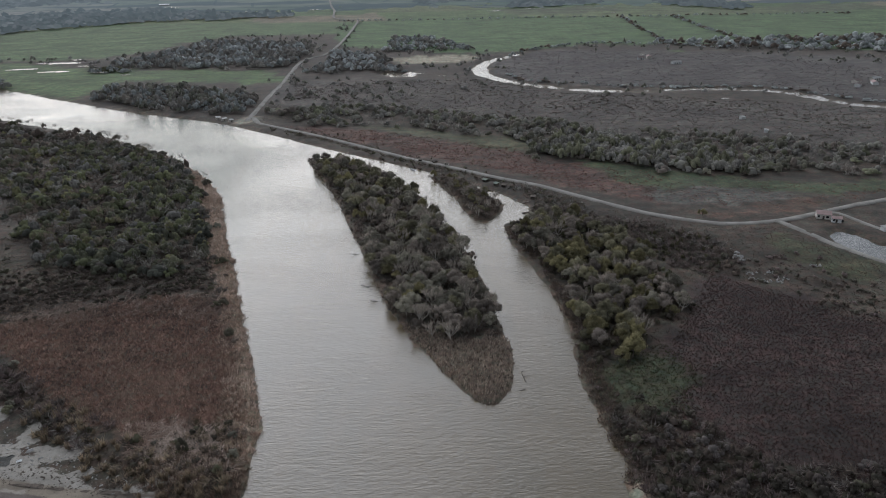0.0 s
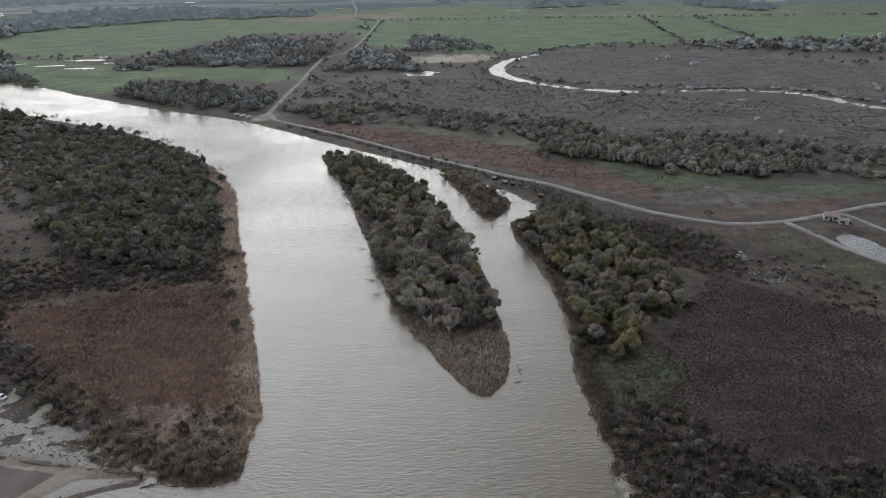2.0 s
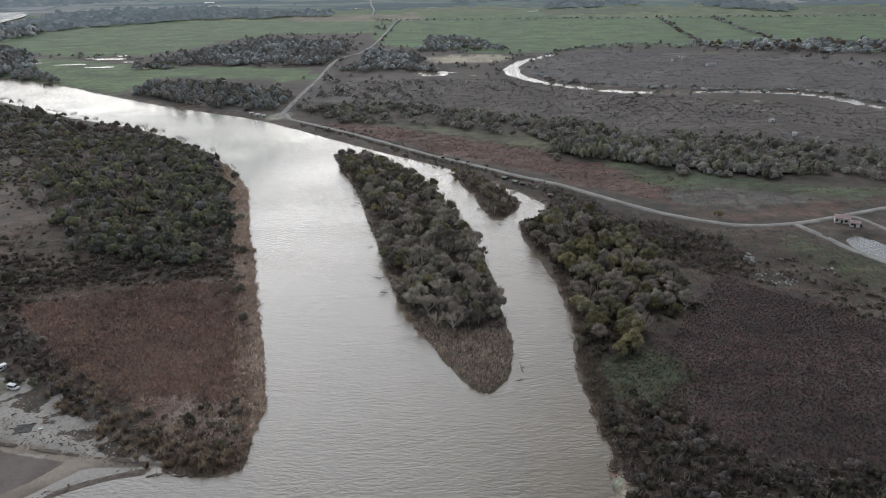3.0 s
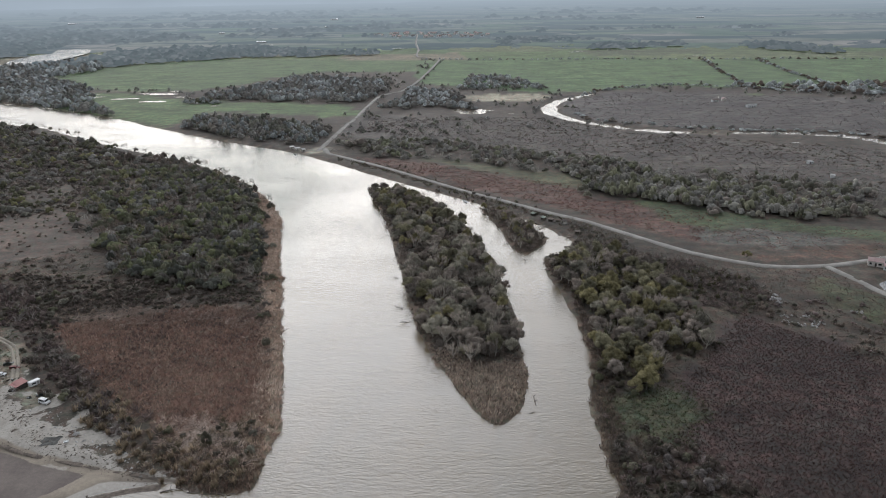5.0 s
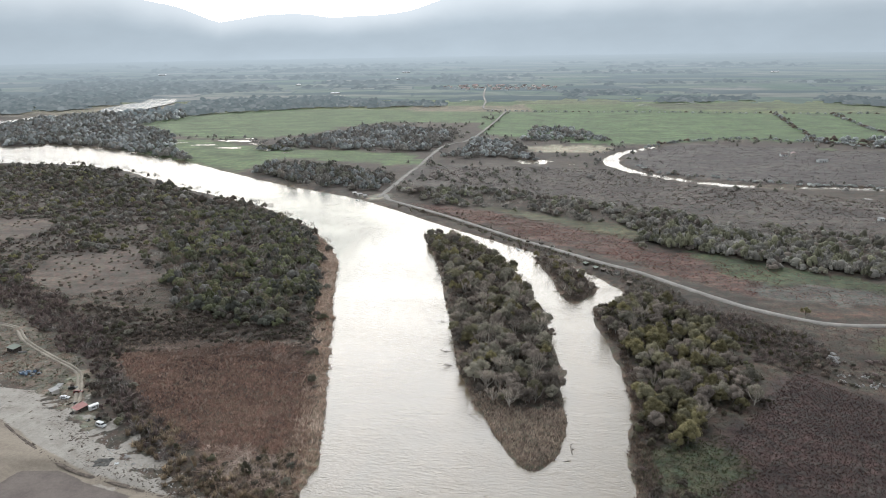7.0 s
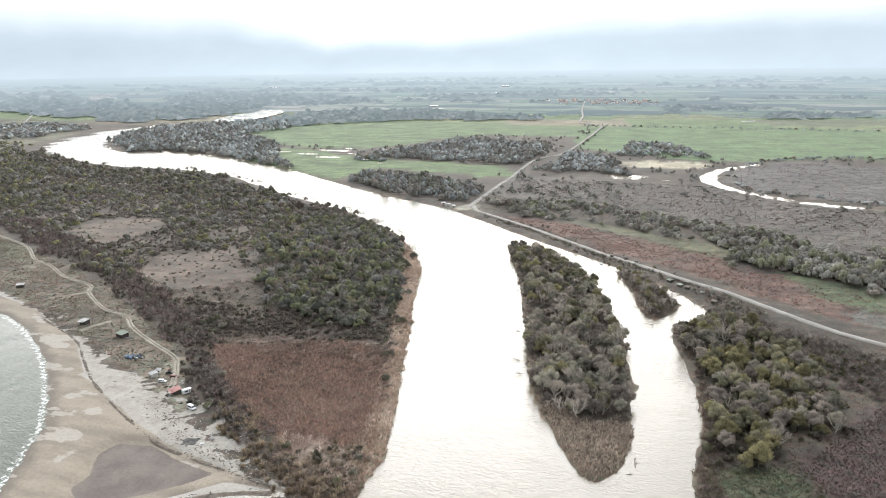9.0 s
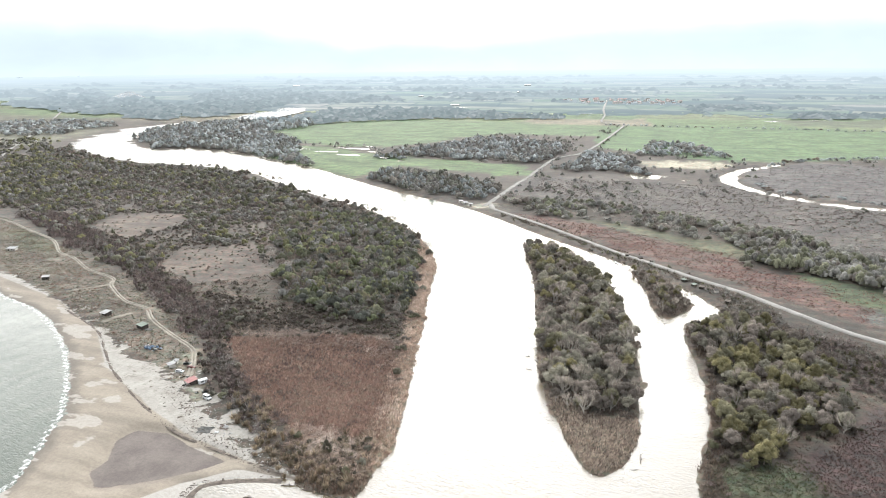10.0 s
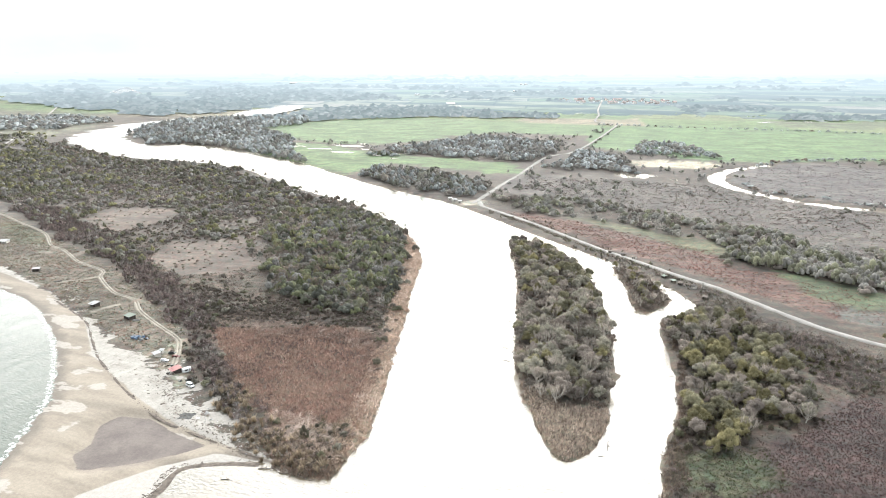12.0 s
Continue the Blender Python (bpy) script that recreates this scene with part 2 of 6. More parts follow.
def water_material():
    p = Paint("silty_water", 0.2, 0.5)
    p.bsdf.inputs["IOR"].default_value = 1.62
    sea = p.attribute("sea")
    foam = p.attribute("foam")
    swirl = p.noise(0.02, 3, 0.6, stretch=(1.6, 0.5, 1, 25))
    river = p.mix((0.122, 0.095, 0.054), (0.106, 0.087, 0.052), p.ramp(swirl, 0.35, 0.65))
    place = p.n.new("ShaderNodeSeparateXYZ")
    p.l.new(p.where, place.inputs[0])
    still = p.math("MULTIPLY", p.ramp(place.outputs[0], 185, 200), p.ramp(place.outputs[1], 500, 520, 1, 0))
    river = p.mix(river, (0.05, 0.056, 0.052), still)
    murk = p.mix((0.084, 0.098, 0.078), (0.112, 0.124, 0.1), p.ramp(p.noise(0.09, 4, 0.6, stretch=(1.3, 0.5, 1, -40)), 0.35, 0.65))
    colour = p.mix(river, murk, sea)
    p.l.new(p.ramp(sea, 0, 1, 0.5, 0.07), p.bsdf.inputs["Specular IOR Level"])
    broken = p.noise(0.45, 5, 0.75)
    white = p.ramp(p.math("ADD", p.math("MULTIPLY", foam, 0.5), broken), 0.86, 1.0)
    colour = p.mix(colour, (0.66, 0.67, 0.64), white)
    p.l.new(p.ramp(white, 0, 1, 0.12, 0.8), p.bsdf.inputs["Roughness"])
    chop = p.noise(0.17, 3, 0.6, stretch=(0.6, 1.5, 1, 12))
    ripple = p.noise(0.62, 4, 0.65, stretch=(0.6, 1.4, 1, -14))
    crest = p.math("ABSOLUTE", p.math("SUBTRACT", p.noise(0.36, 3, 0.55, stretch=(0.46, 1.35, 1, 9)), 0.5))
    gust = p.ramp(p.noise(0.018, 3, 0.6, stretch=(0.6, 1.2, 1, 20)), 0.3, 0.7, 0.55, 1.2)
    high = p.math("ADD", p.math("MULTIPLY", chop, 0.4), p.math("MULTIPLY", ripple, 0.6))
    high = p.math("SUBTRACT", high, p.math("MULTIPLY", crest, 0.9))
    return p.done(colour, p.math("MULTIPLY", high, gust), 1.0, 0.34)


def leaf_material(name, dark, light, random=0.35, translucent=0.0):
    """Leaves or twigs: each tuft its own shade, each plant its own tone."""
    p = Paint(name, 0.75, 0.2)
    tone = p.attribute("tone")
    c = p.mix(dark, light, p.math("ADD", p.math("MULTIPLY", p.island(), 0.5), p.math("MULTIPLY", tone, 0.5)))
    c = p.scale(c, p.ramp(p.own(), 0, 1, 1 - random, 1 + random))
    return p.thin(c, 0.42)


def tinted_material(name):
    """Plants whose colour differs from plant to plant, held as a tint on each."""
    p = Paint(name, 0.8, 0.2)
    c = p.scale(p.attribute("tint", True), p.ramp(p.island(), 0, 1, 0.74, 1.26))
    return p.thin(c, 0.4)


GROUND, WATER = ground_material(), water_material()
SAND_ROAD = speckled("gravel_road", (0.25, 0.24, 0.215), 0.5, 0.18)
TRACK_SAND = speckled("sandy_track", (0.25, 0.225, 0.18), 0.6, 0.22)
BARK = speckled("bark", (0.17, 0.15, 0.125), 2.0, 0.3, random=0.2)
BARK_PALE = speckled("pale_bark", (0.43, 0.4, 0.35), 2.0, 0.25, random=0.25)
LEAF_OLIVE = leaf_material("olive_leaves", (0.165, 0.155, 0.1), (0.32, 0.3, 0.195))
LEAF_YELLOW = leaf_material("yellow_green_leaves", (0.18, 0.162, 0.085), (0.32, 0.29, 0.155))
LEAF_GREY = leaf_material("grey_green_leaves", (0.195, 0.182, 0.14), (0.38, 0.36, 0.29))
TWIG_GREY = leaf_material("grey_twigs", (0.215, 0.187, 0.158), (0.42, 0.375, 0.325))
LEAF_BROWN = leaf_material("budding_brown_twigs", (0.18, 0.153, 0.13), (0.34, 0.3, 0.255))
TWIG_BROWN = leaf_material("brown_twigs", (0.13, 0.108, 0.09), (0.28, 0.235, 0.195))
PLANTS = tinted_material("mixed_scrub")
REEDS = tinted_material("dry_reeds")

# ---- the plan: shores, roads and covers, in metres ----
LEFT_SHORE = [(-61, 163), (-62, 180), (-63, 197), (-70, 220), (-80, 250), (-90, 279), (-104, 320), (-122, 370), (-145, 440), (-161, 472),
              (-188, 515), (-219, 552), (-298, 620), (-356, 652), (-455, 712), (-562, 785), (-650, 820), (-735, 828), (-849, 838), (-990, 897),
              (-1112, 968), (-1205, 1070), (-1255, 1170), (-1290, 1270), (-1310, 1350), (-1315, 1430), (-1290, 1510), (-1225, 1575), (-1150, 1620)]
COAST = [(-1300, 520), (-600, 335), (-436, 291), (-390, 278), (-350, 267), (-308, 246), (-274, 224), (-243, 199), (-216, 173), (-200, 149),
         (-187, 129), (-180, 105), (-165, 70)]
SPIT = [(-140, 78), (-126, 110), (-114, 131), (-119, 150), (-104, 160), (-91, 164.5), (-77, 160)]
NORTH_SHORE = [(-1130, 1560), (-1190, 1510), (-1235, 1440), (-1245, 1370), (-1234, 1280), (-1186, 1195), (-1112, 1096), (-1043, 1028), (-964, 983), (-902, 974), (-890, 1012),
               (-809, 1000), (-723, 967), (-622, 916), (-532, 870), (-433, 800), (-344, 740), (-270, 698), (-202, 658), (-138, 604), (-104, 573), (-62, 537), (-17, 500), (7, 480),
               (26, 457), (44, 433), (54, 414), (52, 396), (44, 391), (36, 386), (35, 366), (45, 325), (51, 292), (53, 265), (51, 240),
               (51, 217), (53, 200), (55, 185), (55, 171), (54, 160), (60, 120), (75, 60), (90, 0), (100, -150), (90, -400)]
ISLAND = [(-104, 536), (-82, 473), (-62, 411), (-42, 340), (-30, 296), (-18, 264), (0, 229), (11, 211), (17, 207), (24, 218), (27, 236),
          (25, 262), (21, 300), (14, 338), (5, 375), (-13, 436), (-34, 480), (-66, 520)]
ISLET = [(-8, 484), (4, 446), (15, 407), (24, 388), (36, 404), (38, 421), (26, 450), (10, 476)]
SIDE_STREAM = [(620, 600), (520, 640), (433, 679), (406, 698), (377, 757), (349, 776), (297, 789), (232, 783), (190, 787), (142, 806), (114, 831),
               (83, 861), (60, 904), (53, 940), (57, 985), (75, 1033), (98, 1062), (118, 1090)]
LAKE = [(-1174, 1536), (-1127, 1547), (-1165, 1762), (-1213, 1921), (-1300, 2050), (-1385, 2040), (-1313, 1902), (-1320, 1844), (-1270, 1670)]
FAR_LAKE = [(-2781, 2658), (-3162, 3123), (-2861, 2883), (-2471, 2540), (-2516, 2485), (-2636, 2518)]
POND = [(213, 357), (221, 362), (240, 336), (262, 296), (236, 300), (219, 330)]
LAGOON = [(-164, 141), (-164, 150), (-173, 163), (-172, 172), (-157, 175), (-138, 169), (-120, 166), (-127, 156), (-140, 143), (-153, 134)]
POOLS = [[(-79, 934), (-65, 944), (-39, 926), (-42, 914), (-64, 921)]]
# standing water on the meadows: middle, half length, half depth
PUDDLES = [(-640, 990, 42, 8), (-600, 1032, 26, 6), (-575, 1085, 48, 7), (-535, 1004, 30, 7), (-508, 1052, 34, 6), (-462, 988, 20, 6), (-655, 1052, 26, 5), (-470, 1108, 30, 5), (-690, 1080, 30, 6),
           (-560, 1125, 22, 5), (-425, 965, 14, 4), (-610, 962, 22, 5), (5, 905, 9, 4), (-25, 925, 10, 3), (135, 1872, 36, 9), (240, 1905, 26, 7), (420, 1760, 22, 6), (-780, 2195, 46, 9), (-330, 2010, 30, 7), (330, 2140, 30, 8)]

left_land = np.concatenate([curve(LEFT_SHORE, 14), [(-1150, 1900), (-5600, 1900), (-5600, 1500)], curve(COAST, 12), curve(SPIT, 8)])
north_land = np.concatenate([curve(NORTH_SHORE, 14), [(5600, -400), (5600, 5600), (-5600, 5600), (-5600, 1850), (-1200, 1850), (-1110, 1650)]])
island, islet = curve(ISLAND, 9, True), curve(ISLET, 7, True)
side_stream = curve(SIDE_STREAM, 12)
lagoon = curve(LAGOON, 8, True)
coast_line = curve(COAST, 12)
waters = [curve(POND, 9, True)] + [curve(p, 9, True) for p in POOLS]

ROADS = {
    "embankment": [(-183, 684), (-172, 660), (-160, 649), (-126, 621), (-86, 586), (-45, 547), (-18, 522), (8, 501), (28, 484), (46, 468), (68, 450),
                   (87, 431), (108, 410), (127, 394), (150, 381), (168, 376), (196, 380), (224, 391), (250, 402), (276, 412), (400, 460), (700, 560)],
    "north": [(-186, 670), (-187, 711), (-191, 801), (-193, 873), (-198, 958), (-201, 1050), (-192, 1090), (-176, 1125), (-170, 1237), (-172, 1430),
              (-179, 1640), (-184, 1680), (-215, 1702), (-245, 1740), (-262, 1860), (-273, 1950), (-318, 2200), (-380, 2650)],
    "fork": [(194, 379), (202, 359), (209, 342), (222, 320), (245, 280), (280, 220)],
    "lane": [(226, 391), (234, 390), (240, 376), (247, 359), (262, 330)],
    "far_left": [(-1100, 800), (-1185, 881), (-1438, 1135), (-2005, 1692)]}
TRACKS = [[(-720, 480), (-610, 445), (-550, 422), (-498, 403), (-455, 374), (-427, 364), (-390, 344), (-355, 334), (-343, 321), (-308, 299), (-283, 292), (-263, 277),
           (-231, 260), (-214, 252), (-204, 245), (-191, 228), (-184, 216)],
          [(-344, 324), (-351, 311), (-360, 299)], [(-284, 282), (-288, 272), (-289, 263)]]

# covers: ring, albedo, softness of the edge in metres
REED_BED = (0.13, 0.086, 0.068)
COVERS = [
    ([(-1900, 1500), (-1250, 1100), (-1200, 900), (-5000, 1200), (-5000, 1700)], (0.115, 0.11, 0.078), 40),
    ([(-640, 1100), (-480, 1020), (-225, 965), (-196, 893), (-235, 878), (-411, 905), (-400, 780), (-447, 812), (-550, 880), (-690, 960), (-760, 1060)], (0.085, 0.125, 0.052), 8),
    ([(-960, 1420), (-736, 1700), (-229, 1630), (-200, 1420), (-240, 1400), (-413, 1400), (-473, 1225), (-529, 1134), (-720, 1139), (-860, 1280)], (0.086, 0.128, 0.057), 8),
    ([(-165, 1660), (407, 1640), (372, 1185), (250, 1190), (140, 1135), (55, 1105), (-91, 1180), (-160, 1220)], (0.082, 0.13, 0.055), 6),
    ([(415, 1640), (1000, 1600), (1000, 1150), (650, 1050), (510, 1180), (378, 1190)], (0.082, 0.127, 0.056), 8),
    ([(-75, 1075), (45, 1088), (47, 1028), (-62, 1028)], (0.3, 0.27, 0.215), 4),
    ([(-145, 645), (-71, 622), (-10, 590), (55, 552), (76, 513), (120, 500), (149, 480), (134, 415), (103, 437), (48, 485), (-9, 533), (-87, 596)], (0.105, 0.062, 0.052), 9),
    ([(-60, 640), (55, 585), (70, 535), (10, 575), (-90, 640)], (0.085, 0.084, 0.05), 8),
    ([(105, 506), (159, 491), (190, 464), (290, 448), (420, 475), (420, 452), (275, 428), (226, 429), (184, 441), (130, 448)], (0.066, 0.08, 0.043), 5),
    ([(132, 430), (169, 443), (222, 432), (224, 422), (190, 411), (150, 412)], (0.118, 0.108, 0.1), 4),
    ([(186, 370), (200, 345), (221, 318), (210, 298), (190, 307), (172, 345)], (0.07, 0.07, 0.04), 5),
    ([(150, 398), (180, 402), (228, 416), (240, 410), (205, 392), (170, 386)], (0.092, 0.058, 0.044), 5),
    ([(300, 1060), (380, 1085), (420, 1040), (330, 1010)], (0.1, 0.13, 0.055), 8),
    ([(60, 232), (86, 237), (92, 219), (80, 200), (58, 205)], (0.062, 0.068, 0.042), 5),
    ([(-509, 448), (-535, 512), (-470, 532), (-430, 500), (-440, 433)], (0.11, 0.085, 0.07), 18),
    ([(-345, 366), (-372, 425), (-300, 452), (-248, 425), (-240, 385), (-290, 346)], (0.1, 0.077, 0.064), 16),
    ([(-203, 271), (-163, 283), (-137, 300), (-109, 293), (-86, 249), (-69, 202), (-97, 193), (-123, 200), (-149, 220), (-181, 250)], REED_BED, 4),
    # strip above the reed bed: scrub shadow put into the ground colour
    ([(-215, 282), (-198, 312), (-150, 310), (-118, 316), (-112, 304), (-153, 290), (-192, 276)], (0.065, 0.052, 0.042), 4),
    ([(-700, 480), (-560, 428), (-446, 380), (-350, 340), (-262, 290), (-214, 258), (-190, 232), (-180, 212), (-232, 232), (-295, 262), (-367, 292), (-446, 320), (-700, 395)], (0.12, 0.102, 0.083), 5),
    ([(-560, 425), (-500, 402), (-450, 366), (-475, 365), (-560, 405)], (0.085, 0.084, 0.052), 4),
    # north ground: brown greyed towards neutral, haze put into the colour
    ([(-178, 871), (49, 880), (139, 790), (433, 672), (700, 600), (700, 480), (430, 500), (256, 525), (107, 580), (64, 640), (-45, 690), (-165, 745)], (0.086, 0.074, 0.068), 14),
    ([(98, 1040), (196, 1124), (433, 1057), (700, 900), (600, 640), (440, 700), (355, 800), (193, 808), (85, 890)], (0.086, 0.077, 0.075), 12),
    ([(-66, 172), (-61, 190), (-67, 214), (-78, 248), (-88, 279), (-102, 320), (-120, 370), (-143, 440), (-159, 472), (-186, 514), (-203, 522), (-172, 465), (-157, 430), (-134, 378), (-115, 322), (-102, 292), (-90, 250), (-78, 214), (-75, 190)], (0.25, 0.19, 0.15), 2),
    ([(-22, 272), (-2, 229), (11, 208), (17, 204), (26, 216), (30, 236), (28, 258), (8, 252)], (0.15, 0.122, 0.098), 2),
    ([(104, 268), (131, 312), (148, 290), (191, 264), (215, 290), (260, 240), (230, 120), (150, 130), (112, 172), (90, 182), (76, 205), (92, 219), (90, 240)], (0.054, 0.038, 0.036), 6),
    ([(54, 172), (58, 165), (60, 148), (56, 140), (50, 150)], (0.26, 0.24, 0.2), 2),
    ([(-205, 668), (-188, 688), (-178, 690), (-176, 670), (-190, 655)], (0.2, 0.185, 0.155), 4),
    ([(-200, 250), (-183, 222), (-170, 215), (-160, 200), (-172, 205), (-190, 216), (-196, 226), (-208, 246)], (0.2, 0.18, 0.145), 2)]

# ---- ground: one sheet, finest round the river mouth ----
def spaced(core0, core1, end0, end1, fine, growth):
    """Grid lines that are fine in the core and widen away from it."""
    up, step = [core1], fine
    while up[-1] < end1:
        step *= growth
        up.append(up[-1] + step)
    down, step = [core0], fine
    while down[-1] > end0:
        step *= growth
        down.append(down[-1] - step)
    return np.array(down[:0:-1] + list(np.arange(core0, core1, fine)) + up)


def grid(xs, ys):
    gx, gy = np.meshgrid(xs, ys)
    n, m = len(xs), len(ys)
    a = (np.arange(m - 1)[:, None] * n + np.arange(n - 1)).ravel()
    return np.stack([gx.ravel(), gy.ravel()], 1), np.stack([a, a + 1, a + n + 1, a + n], 1)


def about(q, line, margin):
    """Which points lie in a line's bounding box, widened by a margin."""
    return ((q > line.min(0) - margin) & (q < line.max(0) + margin)).all(1)


def shore(q):
    """Metres from the nearest shore, positive on land; the small waters are cut out of it."""
    rough = 1.3 * wobble(q, 9, 1) + 0.7 * wobble(q, 3.5, 2)
    land = np.maximum(depth_in(q, left_land), depth_in(q, north_land))
    for ring in (island, islet):
        near = about(q, ring, 60)
        land[near] = np.maximum(land[near], depth_in(q[near], ring))
    cut = np.full(len(q), 60.0)
    near = about(q, side_stream, 60)
    wide = 5.2 + 5 * np.exp(-((q[near, 1] - 940) / 60) ** 2)
    cut[near] = to_line(q[near], side_stream)[0] - wide
    for ring in waters:
        near = about(q, ring, 60)
        ragged = 16 * wobble(q[near], 30, 24) + 8 * wobble(q[near], 11, 25) if 850 < ring[0, 1] < 1200 else 0
        cut[near] = np.minimum(cut[near], -depth_in(q[near], ring) + ragged)
    return np.minimum(land, cut) + rough * np.clip(np.abs(land) / 3, 0.3, 1)


def beach(q):
    """How sandy the ground is: near the open coast and on the spit."""
    d, _ = to_line(q, coast_line)
    edge = np.interp(q[:, 0], [-700, -436, -371, -325, -281, -240, -210, -184, -129, -104, -82], [30, 24, 24, 27, 34, 40, 52, 70, 85, 92, 100])
    veg = np.array([(-1300, 560), (-700, 395), (-436, 315), (-371, 291), (-325, 273), (-281, 254), (-240, 231), (-210, 222), (-184, 209), (-158, 194), (-129, 180), (-108, 171), (-84, 165)])
    level = np.interp(q[:, 0], veg[:, 0], veg[:, 1]) + 3 * wobble(q, 14, 3) + 1.5 * wobble(q, 5, 4)
    return np.clip((level - q[:, 1]) / 4 + 0.5, 0, 1) * (q[:, 0] < -78)


NEAR_PLAIN, PLAIN_END = 2300.0, 4850.0


def climb(q):
    """How far the plain has climbed towards the foot of the hills, 0 to 0.6."""
    u = np.clip((np.linalg.norm(q, axis=1) - NEAR_PLAIN) / (PLAIN_END - NEAR_PLAIN), 0, 1.1)
    return 0.6 * u ** 1.5


def on_plain(points):
    """Plan points of the wide plain, drawn in towards the near plain where it climbs."""
    p = np.array(points, float)
    far = np.linalg.norm(p, axis=1)
    near = np.linspace(0.0, PLAIN_END, 400)
    wide = near / (1 - climb(np.c_[near, 0 * near]))
    return p * (np.interp(far, wide, near) / np.maximum(far, 1e-6))[:, None]


XS, YS = spaced(-260, 240, -4900, 4900, 3.2, 1.042), spaced(110, 540, -700, 4900, 2.9, 1.034)
xy, quads = grid(XS, YS)
sd = shore(xy)
lag = np.full(len(xy), -50.0)
near = about(xy, lagoon, 40)
lag[near] = depth_in(xy[near], lagoon)
sandy = beach(xy)
height = np.where(sd > 0, np.minimum(0.22 * sd, 1.1), np.maximum(0.35 * sd, -2.5))
height += np.clip(sd / 10, 0, 1) * (0.35 * wobble(xy, 22, 5) + 0.2 * wobble(xy, 6, 6))
height = np.where((sandy > 0.5) & (sd > 0), np.minimum(0.06 * sd, 1.3) + 0.05 * wobble(xy, 7, 7), height)
height = np.where(lag > -4, np.minimum(height, 0.22 - 0.055 * np.clip(lag + 1, -3, 2)), height)

height += 150 * climb(xy)

cover = np.empty((len(xy), 3))
base = np.clip(0.5 + 0.35 * wobble(xy, 60, 8) + 0.25 * wobble(xy, 17, 9), 0, 1)[:, None]
cover[:] = np.array((0.05, 0.039, 0.031)) * (1 - base) + np.array((0.078, 0.062, 0.049)) * base
# past the stream: farmland in plots
far = np.clip((xy[:, 1] - 1450) / 150, 0, 1)[:, None]
plot = np.floor(np.stack([(xy[:, 0] + 0.25 * xy[:, 1]) / 310, (xy[:, 1] - 0.18 * xy[:, 0]) / 190], 1)).astype(int)
pick = (plot[:, 0] * 7 + plot[:, 1] * 13 + (plot[:, 0] * plot[:, 1]) % 5) % 8
PLOTS = np.array([(0.09, 0.13, 0.055), (0.11, 0.13, 0.07), (0.075, 0.115, 0.05), (0.15, 0.135, 0.095), (0.1, 0.125, 0.065), (0.17, 0.15, 0.11), (0.085, 0.1, 0.06), (0.12, 0.145, 0.07)])
cover = cover * (1 - far) + PLOTS[pick] * far
for ring, albedo, soft in COVERS:
    ring = curve(ring, max(8, np.ptp(ring) / 40), True)
    near = about(xy, ring, 3 * soft + 10)
    q = xy[near]
    w = np.clip((depth_in(q, ring) + soft * (0.7 * wobble(q, soft * 2.5, 10) + 0.4 * wobble(q, soft * 0.9, 11))) / soft + 0.5, 0, 1)[:, None]
    cover[near] = cover[near] * (1 - w) + np.array(albedo) * w
mud = np.clip(1 - sd / 2.5, 0, 1)[:, None]
cover = cover * (1 - mud) + np.array((0.13, 0.105, 0.08)) * mud
# the beach: how sandy each place is, and where it lies from the tide line, the hollow and the spit
tide = np.interp(xy[:, 0], [-600, -436, -350, -281, -236, -208, -190, -173, -159, -142, -126, -111, -94], [362, 308, 284, 252, 216, 202, 193.5, 185.5, 180, 174.5, 171.5, 168.5, 166.5])
sparse = np.clip(0.62 * wobble(xy, 9, 22) + 0.5 * wobble(xy, 4, 23) - 0.02, 0, 0.8)
fringe = np.clip(1 - (xy[:, 1] - np.interp(xy[:, 0], [-700, -436, -281, -184, -84], [395, 315, 254, 209, 165])) / 38, 0, 1) * (xy[:, 0] < -78) * (sd > 0)
pale_spit = depth_in(xy, np.array([(-140, 120), (-126, 148), (-112, 163.5), (-99, 164.5), (-90, 165.5), (-84, 164), (-100, 150), (-108, 130), (-120, 100)], float))
strewn = np.maximum(sandy, sparse * fringe)
strewn[pale_spit > 0] = 1
ground = tagged(mesh_of("ground", np.c_[xy, height], quads, GROUND, colors={"cover": cover},
                        floats={"sand": strewn, "above": np.clip(xy[:, 1] - tide, -40, 40), "hollow": lag, "shore": np.clip(sd, -20, 60), "spit": np.clip(0.5 + pale_spit / 4, 0, 1)}, smooth=True),
                "flat river delta of brown reeds, scrub, meadows and pale beach sand", "ground", kind="structure")


HEIGHTS, SHORES = height.reshape(len(YS), len(XS)), sd.reshape(len(YS), len(XS))


def ground_at(q):
    """The height of the ground at each point, and its distance from the shore."""
    q = np.asarray(q, float)
    i = np.clip(np.searchsorted(XS, q[:, 0]) - 1, 0, len(XS) - 2)
    j = np.clip(np.searchsorted(YS, q[:, 1]) - 1, 0, len(YS) - 2)
    u, v = (q[:, 0] - XS[i]) / (XS[i + 1] - XS[i]), (q[:, 1] - YS[j]) / (YS[j + 1] - YS[j])
    found = [g[j, i] * (1 - u) * (1 - v) + g[j, i + 1] * u * (1 - v) + g[j + 1, i] * (1 - u) * v + g[j + 1, i + 1] * u * v for g in (HEIGHTS, SHORES)]
    return found[0], found[1]


